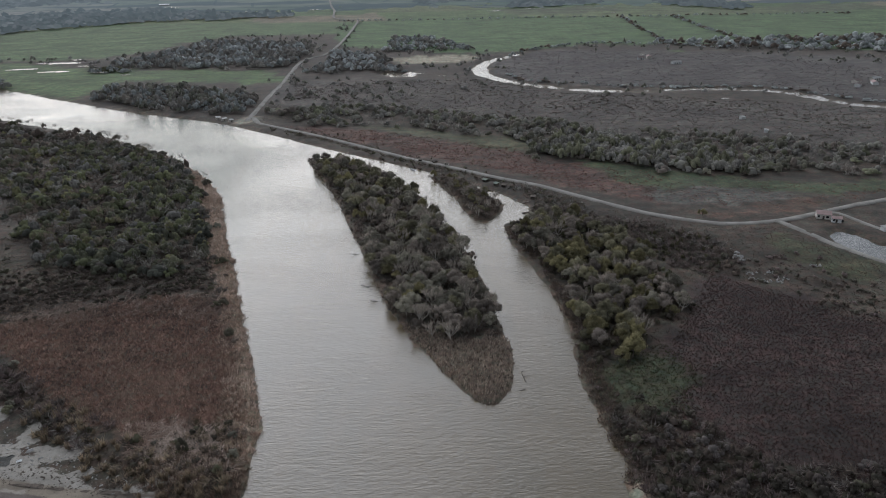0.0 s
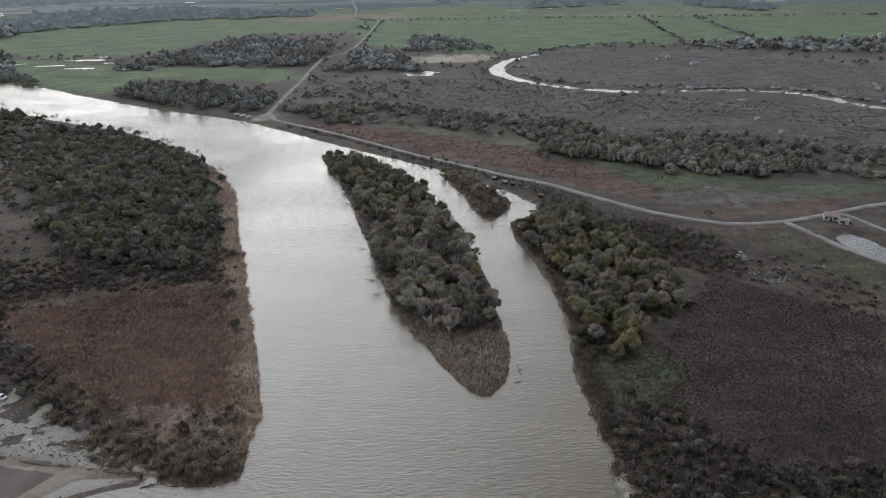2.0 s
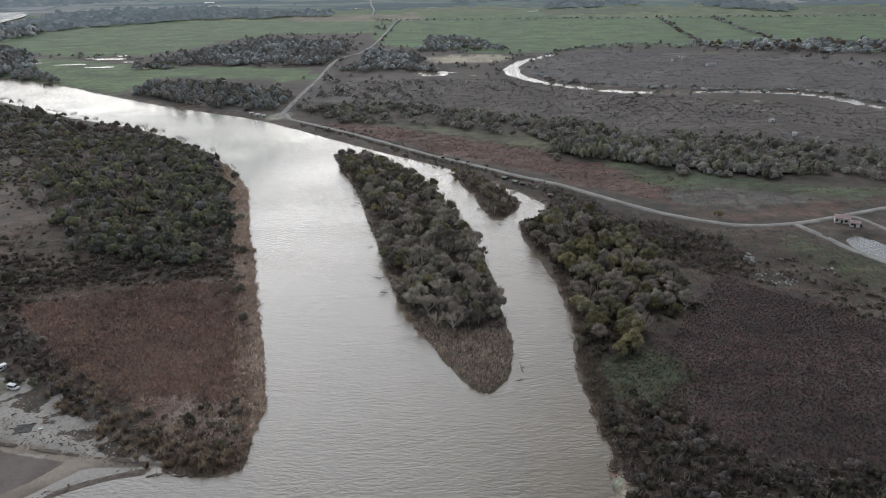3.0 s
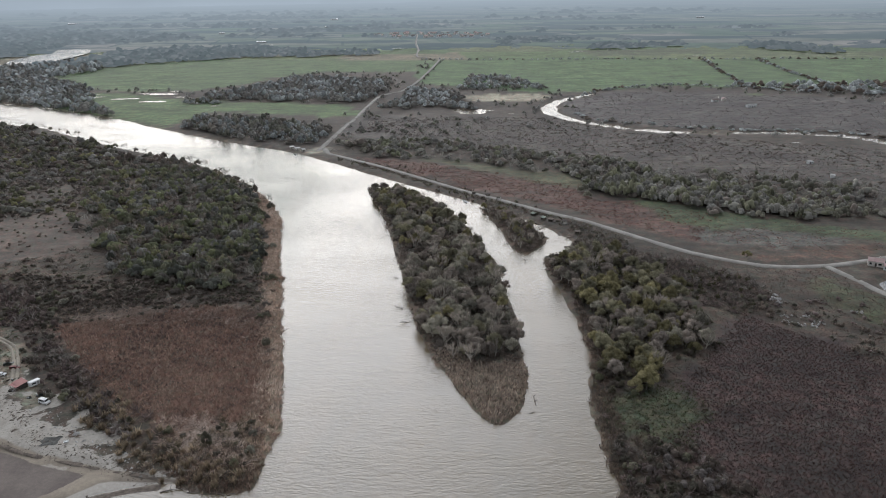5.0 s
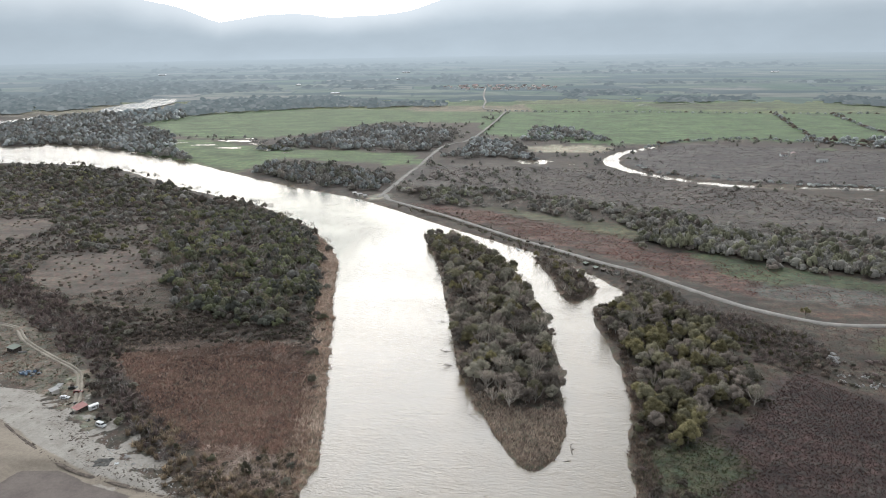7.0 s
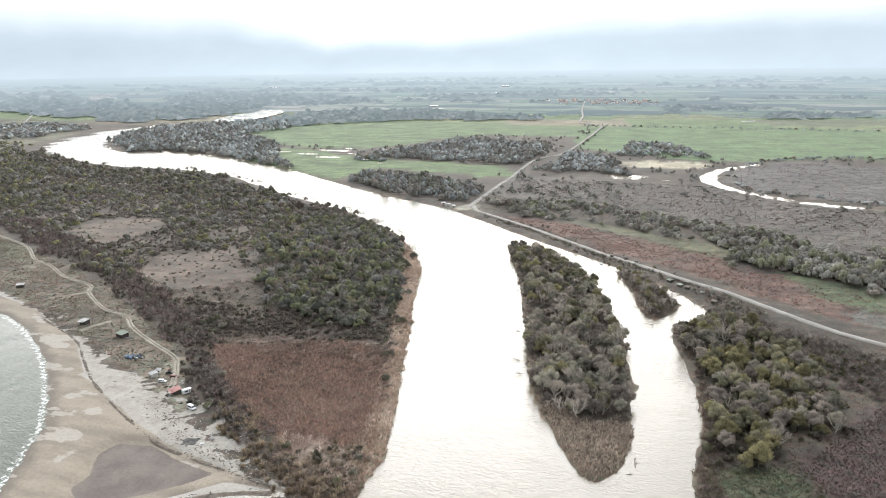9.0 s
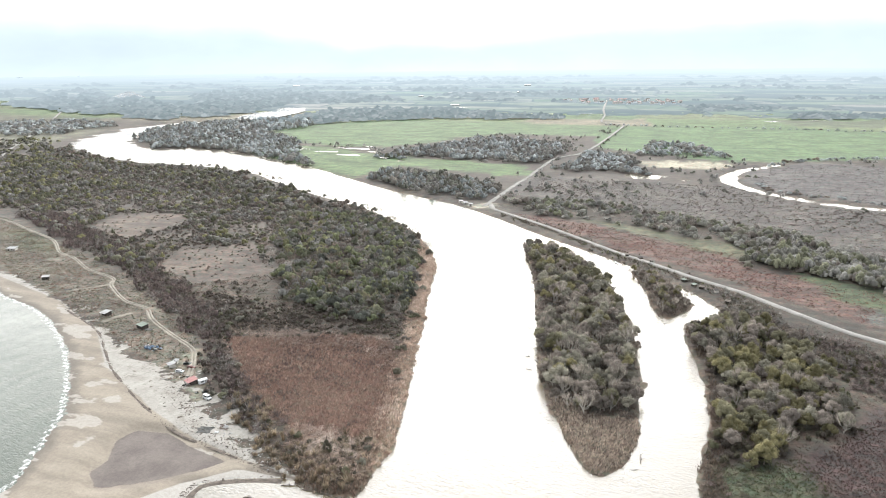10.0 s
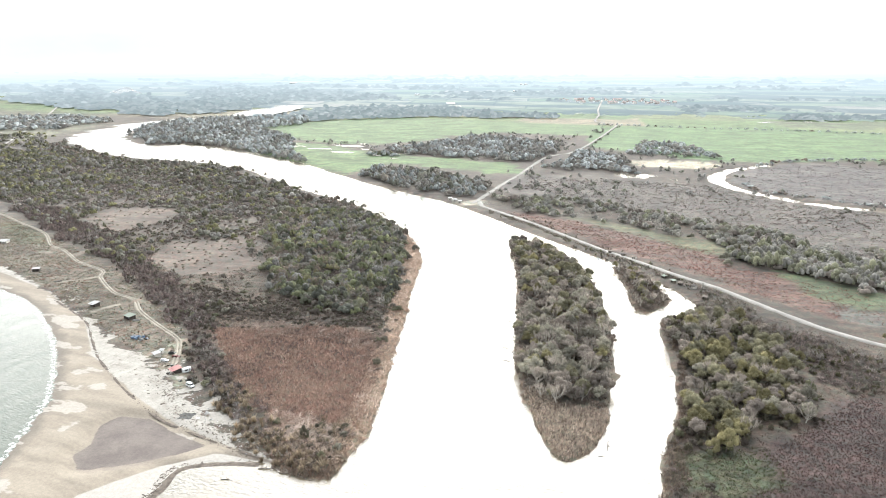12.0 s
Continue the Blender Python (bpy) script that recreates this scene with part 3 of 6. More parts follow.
# ---- water: one level sheet, sea to the west, silty river ----
wxy, wquads = grid(spaced(-420, -140, -4900, 4900, 3, 1.1), spaced(60, 320, -700, 4900, 3, 1.1))
open_sea = np.clip(0.5 + (-130 - wxy[:, 0]) / 60 - np.clip(wxy[:, 1] - 560, 0, 1e9) / 100, 0, 1) * (wxy[:, 1] < 700)
surf, _ = to_line(wxy, coast_line)
foam = 0.9 * np.exp(-((surf - 1) / 2.4) ** 2) + 0.42 * np.exp(-((surf - 15) / 3.5) ** 2) + 0.34 * np.exp(-((surf - 33) / 4) ** 2)
foam *= depth_in(wxy, left_land) < 4
foam *= (wxy[:, 1] < 600)
water = tagged(mesh_of("water", np.c_[wxy, np.zeros(len(wxy))], wquads, WATER, floats={"sea": open_sea, "foam": foam * (wxy[:, 0] < -150)}),
               "calm silty beige river meeting a grey-green sea with surf", "water", kind="structure")


for bend in (LAKE, FAR_LAKE):
    ring = curve(on_plain(bend), 40, True)
    ring = np.concatenate([ring.mean(0)[None], ring])
    n = len(ring) - 1
    tagged(mesh_of("water", np.c_[ring, 150 * climb(ring) + (3.8 if bend is LAKE else 5.5)], [(0, 1 + i, 1 + (i + 1) % n) for i in range(n)], WATER, floats={"sea": np.zeros(n + 1), "foam": np.zeros(n + 1)}),
           "bright far bend of the river between woods", "water", kind="structure")


for x, y, long, deep in PUDDLES:
    ang = np.linspace(0, 2 * math.pi, 26, endpoint=False)
    ring = np.stack([np.cos(ang) * long * 0.62, np.sin(ang) * deep], 1) + (x, y)
    ring = (ring - (x, y)) * np.clip(0.85 + 0.5 * wobble(ring, 0.3 * long, 31) + 0.35 * wobble(ring, 5, 32), 0.25, 1.6)[:, None] + (x, y)
    ring = np.concatenate([[(x, y)], ring])
    z = ground_at(ring)[0].max() + 0.12 + (1.6 if y > 1900 else 0)
    tagged(mesh_of("puddle", np.c_[ring, np.full(27, z)], [(0, 1 + i, 1 + (i + 1) % 26) for i in range(26)], WATER, floats={"sea": np.zeros(27), "foam": np.zeros(27)}),
           "shallow pale flood water lying on the meadow", "puddle", "flood pools", "structure")


# ---- roads and tracks: thin slabs that follow the ground ----
def ribbon(name, line, half, material, label, category, parent=None, lift=0.12, off=0.0, kind="structure", floor=0.75, skirt=0.5):
    p = curve(line, 4)
    d = np.gradient(p, axis=0)
    side = np.stack([d[:, 1], -d[:, 0]], 1) / np.linalg.norm(d, axis=1)[:, None]
    p = p + side * off
    w = half * (1 + 0.12 * wobble(p, 9, 15))[:, None]
    z = np.maximum(ground_at(p)[0], floor) + lift + np.clip((p[:, 1] - 900) / 300, 0, 5)
    z = np.convolve(np.pad(z, 4, mode="edge"), np.ones(9) / 9, mode="valid")
    rows = [np.c_[p - side * (w + 0.5), z - skirt], np.c_[p - side * w, z], np.c_[p, z + 0.1 * skirt], np.c_[p + side * w, z], np.c_[p + side * (w + 0.5), z - skirt]]
    n = len(p)
    i = np.arange(n - 1)
    faces = np.concatenate([np.stack([k * n + i, k * n + i + 1, (k + 1) * n + i + 1, (k + 1) * n + i], 1) for k in range(4)])
    ob = mesh_of(name, np.concatenate(rows), faces, material, parent, smooth=True)
    return tagged(ob, label, category, kind=kind) if parent is None else tagged(ob, label)


for n, (key, half) in enumerate((("embankment", 2.0), ("north", 2.3), ("fork", 2.0), ("lane", 1.5), ("far_left", 3.0))):
    ribbon("road", ROADS[key], half, SAND_ROAD, "pale gravel road crossing the flat marshland", "road", lift=0.45 if key == "embankment" else 0.25)
for line in TRACKS:
    for off in (-0.85, 0.85):
        ribbon("track", line, 0.42, TRACK_SAND, "sandy wheel rut of a dirt track behind the beach", "dirt track", off=off, lift=0.34)

# ---- plants ----
def tube(points, radii, sides=5):
    """A tapered tube along points: vertices and quads."""
    p, n = np.array(points, float), len(points)
    verts = []
    for k in range(n):
        d = p[min(k + 1, n - 1)] - p[max(k - 1, 0)]
        d /= np.linalg.norm(d)
        a = np.cross(d, (0.3, 1, 0.1))
        a /= np.linalg.norm(a)
        b = np.cross(d, a)
        ang = np.arange(sides) * 2 * math.pi / sides
        verts.append(p[k] + radii[k] * (np.cos(ang)[:, None] * a + np.sin(ang)[:, None] * b))
    i = np.arange(sides)
    faces = [np.stack([k * sides + i, k * sides + (i + 1) % sides, (k + 1) * sides + (i + 1) % sides, (k + 1) * sides + i], 1) for k in range(n - 1)]
    return np.concatenate(verts), np.concatenate(faces)


def joined(pieces):
    verts, faces, at = [], [], 0
    for v, f in pieces:
        verts.append(v)
        faces.append(f + at)
        at += len(v)
    return np.concatenate(verts), np.concatenate(faces)


def unit(rng, n):
    v = rng.normal(size=(n, 3))
    return v / np.linalg.norm(v, axis=1)[:, None]


def tufts(rng, centres, outward, size, slim=1.0, along=False):
    """One ragged three-cornered tuft at each centre: leaves lie on the crown's surface, twigs point out of it."""
    n = len(centres)
    out = outward / (np.linalg.norm(outward, axis=1)[:, None] + 1e-9)
    if along:
        a = out + 0.55 * unit(rng, n)
        b = np.cross(a, unit(rng, n))
    else:
        face = out + 0.6 * unit(rng, n)
        a = np.cross(face, unit(rng, n))
        b = np.cross(face, a)
    a /= np.linalg.norm(a, axis=1)[:, None] + 1e-9
    b /= np.linalg.norm(b, axis=1)[:, None] + 1e-9
    s = size * rng.uniform(0.6, 1.35, (n, 1))
    w = s * slim * rng.uniform(0.35, 0.6, (n, 1))
    skew = rng.uniform(-0.25, 0.25, (n, 1)) * s
    corners = np.stack([centres - a * s * 0.45 + b * w, centres + a * (s * 0.6) + b * skew * slim, centres - a * (s * 0.3 + skew * 0.5) - b * w], 1)
    return corners.reshape(-1, 3), np.arange(3 * n).reshape(-1, 3)


def lump(rng, centre, radius, flat=0.85, sides=6, rings=3, low=-0.6):
    """The uneven heart of a crown or shrub, which its leaves surround."""
    verts = [centre + np.array((0, 0, radius * flat))]
    for k in range(rings):
        t = math.cos((k + 1) / rings * math.acos(low))
        for j in range(sides):
            ang = 2 * math.pi * (j + 0.5 * (k % 2)) / sides
            r = radius * math.sqrt(max(1 - t * t, 0.02)) * rng.uniform(0.82, 1.15)
            verts.append(centre + np.array((r * math.cos(ang), r * math.sin(ang), radius * flat * t * rng.uniform(0.9, 1.1))))
    faces = [(0, 1 + j, 1 + (j + 1) % sides) for j in range(sides)]
    for k in range(rings - 1):
        a, b = 1 + k * sides, 1 + (k + 1) * sides
        for j in range(sides):
            faces += [(a + j, b + j, a + (j + 1) % sides), (a + (j + 1) % sides, b + j, b + (j + 1) % sides)]
    return np.array(verts), np.array(faces)


def tree_parts(seed, tall, wide, tufts_count, size, low=0.3, lobes_count=15):
    """The wood, the crown and the tones of one leafy tree: uneven small lobes on spreading limbs."""
    rng = np.random.default_rng(seed)
    lean = rng.normal(0, 0.25, 2)
    fork = tall * 0.22
    wood = [tube([(0, 0, -0.3), (*(lean * 0.3), fork * 0.5), (*(lean * 0.7), fork), (*lean, tall * 0.72)], [tall * 0.028, tall * 0.022, tall * 0.018, tall * 0.006])]
    lobes = []
    for k in range(lobes_count):
        ang = k * 2.4 + rng.uniform(-0.5, 0.5)
        out = wide * rng.uniform(0.15, 0.72) * (0.3 if k == 0 else 1)
        rise = 0.86 - 0.5 * (out / wide) ** 1.4 - rng.uniform(0, 0.2)
        c = np.array([math.cos(ang) * out + lean[0], math.sin(ang) * out + lean[1], tall * rise])
        lobes.append((c, wide * rng.uniform(0.2, 0.36), rng.random()))
        if k % 2 == 0:
            mid = np.array([*(lean * 0.7), fork]) * 0.45 + c * 0.55 + (0, 0, -0.1 * tall)
            wood.append(tube([(*(lean * 0.7), fork * rng.uniform(0.8, 1.3)), mid, c], [tall * 0.017, tall * 0.013, tall * 0.005], 4))
    pick = rng.integers(0, len(lobes), tufts_count)
    centre, radius = np.array([l[0] for l in lobes])[pick], np.array([l[1] for l in lobes])[pick][:, None]
    d = unit(rng, tufts_count)
    d[:, 2] = np.where(rng.random(tufts_count) < 0.75, np.abs(d[:, 2]), d[:, 2])
    where = centre + d * radius * rng.uniform(0.78, 1.18, (tufts_count, 1)) * np.array((1, 1, 1.1))
    where[:, 2] = np.maximum(where[:, 2], tall * low * rng.uniform(0.3, 1, tufts_count))
    d = d + 0.6 * (where - np.array((0, 0, tall * 0.45))) / wide
    crown = tufts(rng, where, d, size)
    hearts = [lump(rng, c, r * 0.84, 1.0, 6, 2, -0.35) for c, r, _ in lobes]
    # hearts take a darker tone than the tufts around them
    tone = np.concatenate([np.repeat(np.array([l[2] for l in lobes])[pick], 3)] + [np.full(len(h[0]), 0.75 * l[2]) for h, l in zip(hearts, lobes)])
    return joined(wood), joined([crown] + hearts), tufts_count, tone


def bare_parts(seed, tall, wide, twigs, size):
    """A leafless tree: limbs that fork twice, with fine twigs at their ends."""
    rng = np.random.default_rng(seed)
    lean = rng.normal(0, 0.3, 2)
    fork = tall * 0.2
    wood = [tube([(0, 0, -0.3), (*(lean * 0.4), fork * 0.6), (*lean, fork * 1.2)], [tall * 0.032, tall * 0.026, tall * 0.02])]
    ends, ways = [], []
    for k in range(9):
        ang = k * 2.4 + rng.uniform(-0.4, 0.4)
        out, rise = wide * rng.uniform(0.25, 0.75) * (0.4 if k < 2 else 1), tall * rng.uniform(0.5, 0.8)
        base = np.array([*lean, fork * rng.uniform(0.7, 1.2)])
        end = np.array([math.cos(ang) * out, math.sin(ang) * out, rise])
        mid = base * 0.5 + end * 0.5 + np.array((math.cos(ang), math.sin(ang), -0.6)) * 0.06 * tall
        wood.append(tube([base, mid, end], [tall * 0.016, tall * 0.012, tall * 0.006], 4))
        for _ in range(5):
            t = rng.uniform(0.35, 1)
            start = mid * (1 - t) + end * t
            way = (end - base) / np.linalg.norm(end - base) + 0.75 * unit(rng, 1)[0] + np.array((0, 0, 0.35))
            way /= np.linalg.norm(way)
            tip = start + way * tall * rng.uniform(0.14, 0.28)
            wood.append(tube([start, tip], [tall * 0.0075, tall * 0.003], 3))
            ends.append((start, tip))
            ways.append(way)
    pick = rng.integers(0, len(ends), twigs)
    t = rng.uniform(0.3, 1.25, (twigs, 1))
    where = np.array([e[0] for e in ends])[pick] * (1 - t) + np.array([e[1] for e in ends])[pick] * t + rng.normal(0, 0.25, (twigs, 3))
    crown = tufts(rng, where, np.array(ways)[pick] + (0, 0, 0.4), size, 0.075, True)
    quads = [(v, f) for v, f in wood]
    return joined(quads), crown, twigs, np.repeat(rng.random(twigs), 3)


def bush_crown(seed, count, size, slim):
    """A leafless low shrub of unit width and height, ragged at the rim."""
    rng = np.random.default_rng(seed)
    d = unit(rng, count)
    d[:, 2] = np.abs(d[:, 2])
    r = rng.uniform(0.5, 1.0, (count, 1)) * (1 + 0.25 * np.sin(3 * np.arctan2(d[:, 1], d[:, 0]) + seed))[:, None]
    where = d * r * np.array((0.5, 0.5, 0.9)) + np.array((0, 0, 0.05))
    return tufts(rng, where, d + np.array((0, 0, 0.25)), size, slim, True)


def sow(ring, spacing, seed, clear=0.5, keep=1.0, patchy=0.0, patch=25.0):
    """Scattered points in a ring, never in the water."""
    rng = np.random.default_rng(seed)
    ring = np.array(ring, float)
    lo, hi = ring.min(0), ring.max(0)
    gx, gy = np.meshgrid(np.arange(lo[0], hi[0], spacing), np.arange(lo[1], hi[1], spacing))
    q = np.stack([gx.ravel(), gy.ravel()], 1) + rng.uniform(-0.85, 0.85, (gx.size, 2)) * spacing
    q = q[rng.random(len(q)) < keep]
    q = q[depth_in(q, ring) + spacing * (0.9 * wobble(q, spacing * 4, seed) + 0.4 * wobble(q, spacing * 1.5, seed + 1)) > 0]
    z, d = ground_at(q)
    ok = d > clear
    if patchy:
        ok &= rng.random(len(q)) < 0.12 + 0.88 / (1 + np.exp(-3.5 * (wobble(q, patch, seed) + 0.6 * wobble(q, patch / 3, seed + 2) + 0.75 - 1.6 * patchy)))
    return np.c_[q, z][ok]


def off_roads(p, gap):
    """Drops points that stand on a road or track."""
    ok = np.ones(len(p), bool)
    for line in [*ROADS.values(), *TRACKS]:
        ok &= to_line(p[:, :2], curve(line, 20))[0] > gap
    return p[ok]


def outside(p, *rings):
    ok = np.ones(len(p), bool)
    for ring in rings:
        ok &= depth_in(p[:, :2], np.array(ring, float)) < 0
    return p[ok]


class Growth:
    """Many plants joined into one sheet of growth."""

    def __init__(self, seed):
        self.rng, self.v, self.f, self.c, self.at = np.random.default_rng(seed), [], [], [], 0

    def plant(self, shape, places, wide, tall, tints, spread=0.15):
        v, f = shape
        n = len(places)
        if not n:
            return self
        rng = self.rng
        ang = rng.uniform(0, 2 * math.pi, n)
        w = wide * np.exp(rng.normal(0, 0.25, n))
        h = tall * np.exp(rng.normal(0, 0.2, n))
        c, s = (np.cos(ang) * w)[:, None], (np.sin(ang) * w)[:, None]
        x = v[:, 0] * c - v[:, 1] * s + places[:, :1]
        y = v[:, 0] * s + v[:, 1] * c + places[:, 1:2]
        z = v[:, 2] * h[:, None] + places[:, 2:3] - 0.1
        self.v.append(np.stack([x, y, z], 2).reshape(-1, 3))
        self.f.append((f[None] + (np.arange(n) * len(v))[:, None, None]).reshape(-1, f.shape[1]) + self.at)
        self.at += n * len(v)
        lean = 0.5 + 0.33 * wobble(places[:, :2], 26, len(self.v)) + 0.2 * wobble(places[:, :2], 8, len(self.v) + 3) + rng.normal(0, 0.16, n)
        tint = np.array(tints)[np.clip((lean * len(tints)).astype(int), 0, len(tints) - 1)] * np.exp(rng.normal(0, spread, (n, 1)))
        self.c.append(np.repeat(tint, len(v), 0))
        return self

    def done(self, name, material, label, category):
        ob = mesh_of(name, np.concatenate(self.v), np.concatenate(self.f), material, colors={"tint": np.concatenate(self.c)}, smooth=True)
        return tagged(ob, label, category, kind="stuff")


def thinned(shape, share, grow):
    """A coarser crown: fewer tufts, each larger."""
    v, count = shape
    q = v[: 3 * count].reshape(-1, 3, 3)
    q = q[:: max(1, round(1 / share))]
    m = q.mean(1, keepdims=True)
    return ((q - m) * grow + m).reshape(-1, 3), np.arange(3 * len(q)).reshape(-1, 3)


def coarse_bare(k, share, grow, wide, tall):
    """A coarse leafless crown of unit size for the woods."""
    _, crown, count, _ = KINDS["bare"][k]
    v, f = thinned((crown[0], count), share, grow)
    return v / np.array((wide, wide, tall)), f


def round_crown(seed, lobes, count, size, sides=6, sink=0.0, heart=1.0):
    """A rounded crown of unit width and height: many uneven lobes with small ragged tufts on them."""
    rng = np.random.default_rng(seed)
    at, big = [], []
    for k in range(lobes):
        ang, out = k * 2.4 + rng.uniform(-0.5, 0.5), 0.15 if k == 0 else math.sqrt(rng.uniform(0.08, 0.6))
        at.append((math.cos(ang) * out, math.sin(ang) * out, 0.68 - 0.46 * out ** 1.6 + rng.uniform(-0.07, 0.07) - sink))
        big.append((0.5 if k == 0 else rng.uniform(0.24, 0.4)) * (1.0 if lobes > 6 else 1.15))
    at, big = np.array(at), np.array(big)
    hearts = [lump(rng, c, r * heart, 0.88, sides, 2, -0.3) for c, r in zip(at, big)]
    pick = rng.integers(0, lobes, count)
    d = unit(rng, count)
    d[:, 2] = np.where(rng.random(count) < 0.8, np.abs(d[:, 2]), d[:, 2])
    where = at[pick] + d * big[pick][:, None] * rng.uniform(0.92, 1.12, (count, 1)) * np.array((1, 1, 0.92))
    return joined([tufts(rng, where, d, size)] + hearts)


# kinds of tree: wood, crown, their materials, and what they look like
KINDS = {
    "leafy": [tree_parts(s, 8.5, 4.8, 820, 0.46) for s in (1, 2, 3, 4)],
    "willow": [tree_parts(s, 8.0, 4.2, 800, 0.44, 0.3, 16) for s in (11, 12, 13)],
    "bare": [bare_parts(s, 9.0, 4.8, 460, 1.4) for s in (21, 22, 23, 24)],
    "shrub": [tree_parts(s, 4.2, 3.4, 320, 0.42, 0.1, 9) for s in (31, 32, 33)]}
LOOKS = {
    "olive": ("leafy", LEAF_OLIVE, BARK, "dense dark olive-green tree on the river bank", "tree"),
    "grey_green": ("leafy", LEAF_GREY, BARK_PALE, "grey-green half-bare tree with pale limbs", "tree"),
    "willow": ("willow", LEAF_YELLOW, BARK, "yellow-green willow with a ragged crown", "willow"),
    "bare": ("bare", TWIG_GREY, BARK_PALE, "leafless grey tree with pale spreading limbs", "bare tree"),
    "budding": ("leafy", LEAF_BROWN, BARK_PALE, "brown-grey tree just coming into bud", "tree"),
    "brown": ("shrub", TWIG_BROWN, BARK, "brown leafless thicket shrub at the water's edge", "shrub")}
_models = {}


def tree(look_name, n, m, group):
    """One tree with its trunk and crown; the later ones share the meshes of the first."""
    kind, leaf, bark, label, category = LOOKS[look_name]
    n %= len(KINDS[kind])
    if (look_name, n) in _models:
        ob = copy_thing(_models[look_name, n], m)
        return tagged(ob, group=group)
    wood, crown, _, tone = KINDS[kind][n]
    root = empty({"leafy": "tree", "willow": "willow_tree", "bare": "bare_tree", "shrub": "shrub"}[kind], m)
    mesh_of("trunk", *wood, bark, root, smooth=True)
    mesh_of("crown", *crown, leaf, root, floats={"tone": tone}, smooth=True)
    _models[look_name, n] = root
    return tagged(root, label, category, group)


def grove(points, looks, shares, group, seed, low=0.75, high=1.25):
    rng = np.random.default_rng(seed)
    for x, y, z in points:
        name = looks[rng.choice(len(looks), p=shares)]
        size = rng.uniform(low, high)
        m = pose(x, y, z - 0.1, 0, 0, rng.uniform(0, 360)) @ Matrix.Diagonal((size, size, size * rng.uniform(0.9, 1.15), 1))
        tree(name, int(rng.integers(0, 9)), pose(0, 0, 0), group).matrix_basis = m


# the wooded island, the islet, and the grove on the east bank
ISLAND_WOOD = [(-104, 536), (-82, 473), (-62, 411), (-42, 340), (-30, 296), (-18, 268), (8, 250), (26, 252), (25, 270), (21, 300), (14, 338), (5, 375), (-13, 436), (-34, 480), (-66, 520)]
BANK_GROVE = [(37, 376), (57, 396), (78, 392), (95, 371), (112, 324), (112, 288), (104, 270), (85, 250), (66, 232), (57, 240), (58, 262), (57, 292), (50, 330)]
w = np.array(ISLAND_WOOD, float)
spots = sow(w, 6.0, 41, clear=1.2)
north_end = spots[:, 1] > 400
grove(spots[north_end], ["olive", "grey_green", "bare", "willow", "brown", "budding"], [0.36, 0.14, 0.15, 0.12, 0.08, 0.15], "trees on the island", 5, 0.7, 1.15)
grove(spots[~north_end], ["olive", "grey_green", "bare", "willow", "brown", "budding"], [0.14, 0.22, 0.3, 0.06, 0.1, 0.18], "trees on the island", 6, 0.75, 1.2)
grove(sow(islet, 4.2, 42, clear=1.8), ["olive", "brown", "willow", "bare"], [0.12, 0.6, 0.08, 0.2], "trees on the islet", 7, 0.5, 0.75)
grove(sow(BANK_GROVE, 6.3, 43, clear=3), ["olive", "willow", "grey_green", "bare", "budding"], [0.3, 0.34, 0.06, 0.08, 0.22], "trees of the bank grove", 8, 0.75, 1.2)

def reed_shape(seed, blades, lean=(0.0, 0.0), wide=0.6):
    """A clump of thin blades of unit height, bent the way of the wind."""
    rng = np.random.default_rng(seed)
    foot = np.c_[rng.uniform(-wide, wide, (blades, 2)), np.zeros(blades)]
    ang = rng.uniform(0, math.pi, blades)
    half = np.c_[np.cos(ang), np.sin(ang), np.zeros(blades)] * 0.12
    tip = foot + np.c_[rng.normal(0, 0.4, (blades, 2)) + np.array(lean), rng.uniform(0.6, 1.15, blades)]
    v = np.stack([foot - half, foot + half, tip], 1).reshape(-1, 3)
    return v, np.arange(3 * blades).reshape(-1, 3)


# ---- woods and scrub that nobody could count ----
BUSH = [round_crown(s, 3, 32, 0.27, 5, 0.25, 0.78) for s in (1, 2, 3)]
BUSH_FAR = [round_crown(s, 2, 6, 0.4, 5, 0.25) for s in (4, 5)]
TWIGGY = [bush_crown(s, 38, 0.44, 0.22) for s in (6, 7)]
CROWNS = [round_crown(s, 11, 90, 0.14, 5, 0.0, 0.9) for s in (41, 42, 43, 44)]
BARES = [coarse_bare(k, 0.34, 1.35, 4.6, 8.8) for k in range(3)]
MID_CROWNS = [round_crown(s, 6, 16, 0.2, 5) for s in (45, 46, 47)]
FAR_CROWNS = [round_crown(s, 5, 4, 0.28, 4) for s in (48, 49, 50)]
OLIVE, YELLOWISH, GREYISH, BROWNISH, PURPLE = (0.155, 0.152, 0.098), (0.25, 0.238, 0.125), (0.26, 0.248, 0.222), (0.185, 0.152, 0.125), (0.21, 0.168, 0.155)
DIM = (0.13, 0.122, 0.096)
# far tree tints, lightened to put distance haze into their colour
HAZED_DIM, HAZED_GREY = (0.33, 0.348, 0.335), (0.455, 0.475, 0.465)


def spread_over(growth, shapes, points, wide, tall, tints, seed):
    """Plants a set of shapes in turn over the points."""
    lot = np.random.default_rng(seed).integers(0, len(shapes), len(points))
    for k, shape in enumerate(shapes):
        growth.plant(shape, points[lot == k], wide, tall, tints)


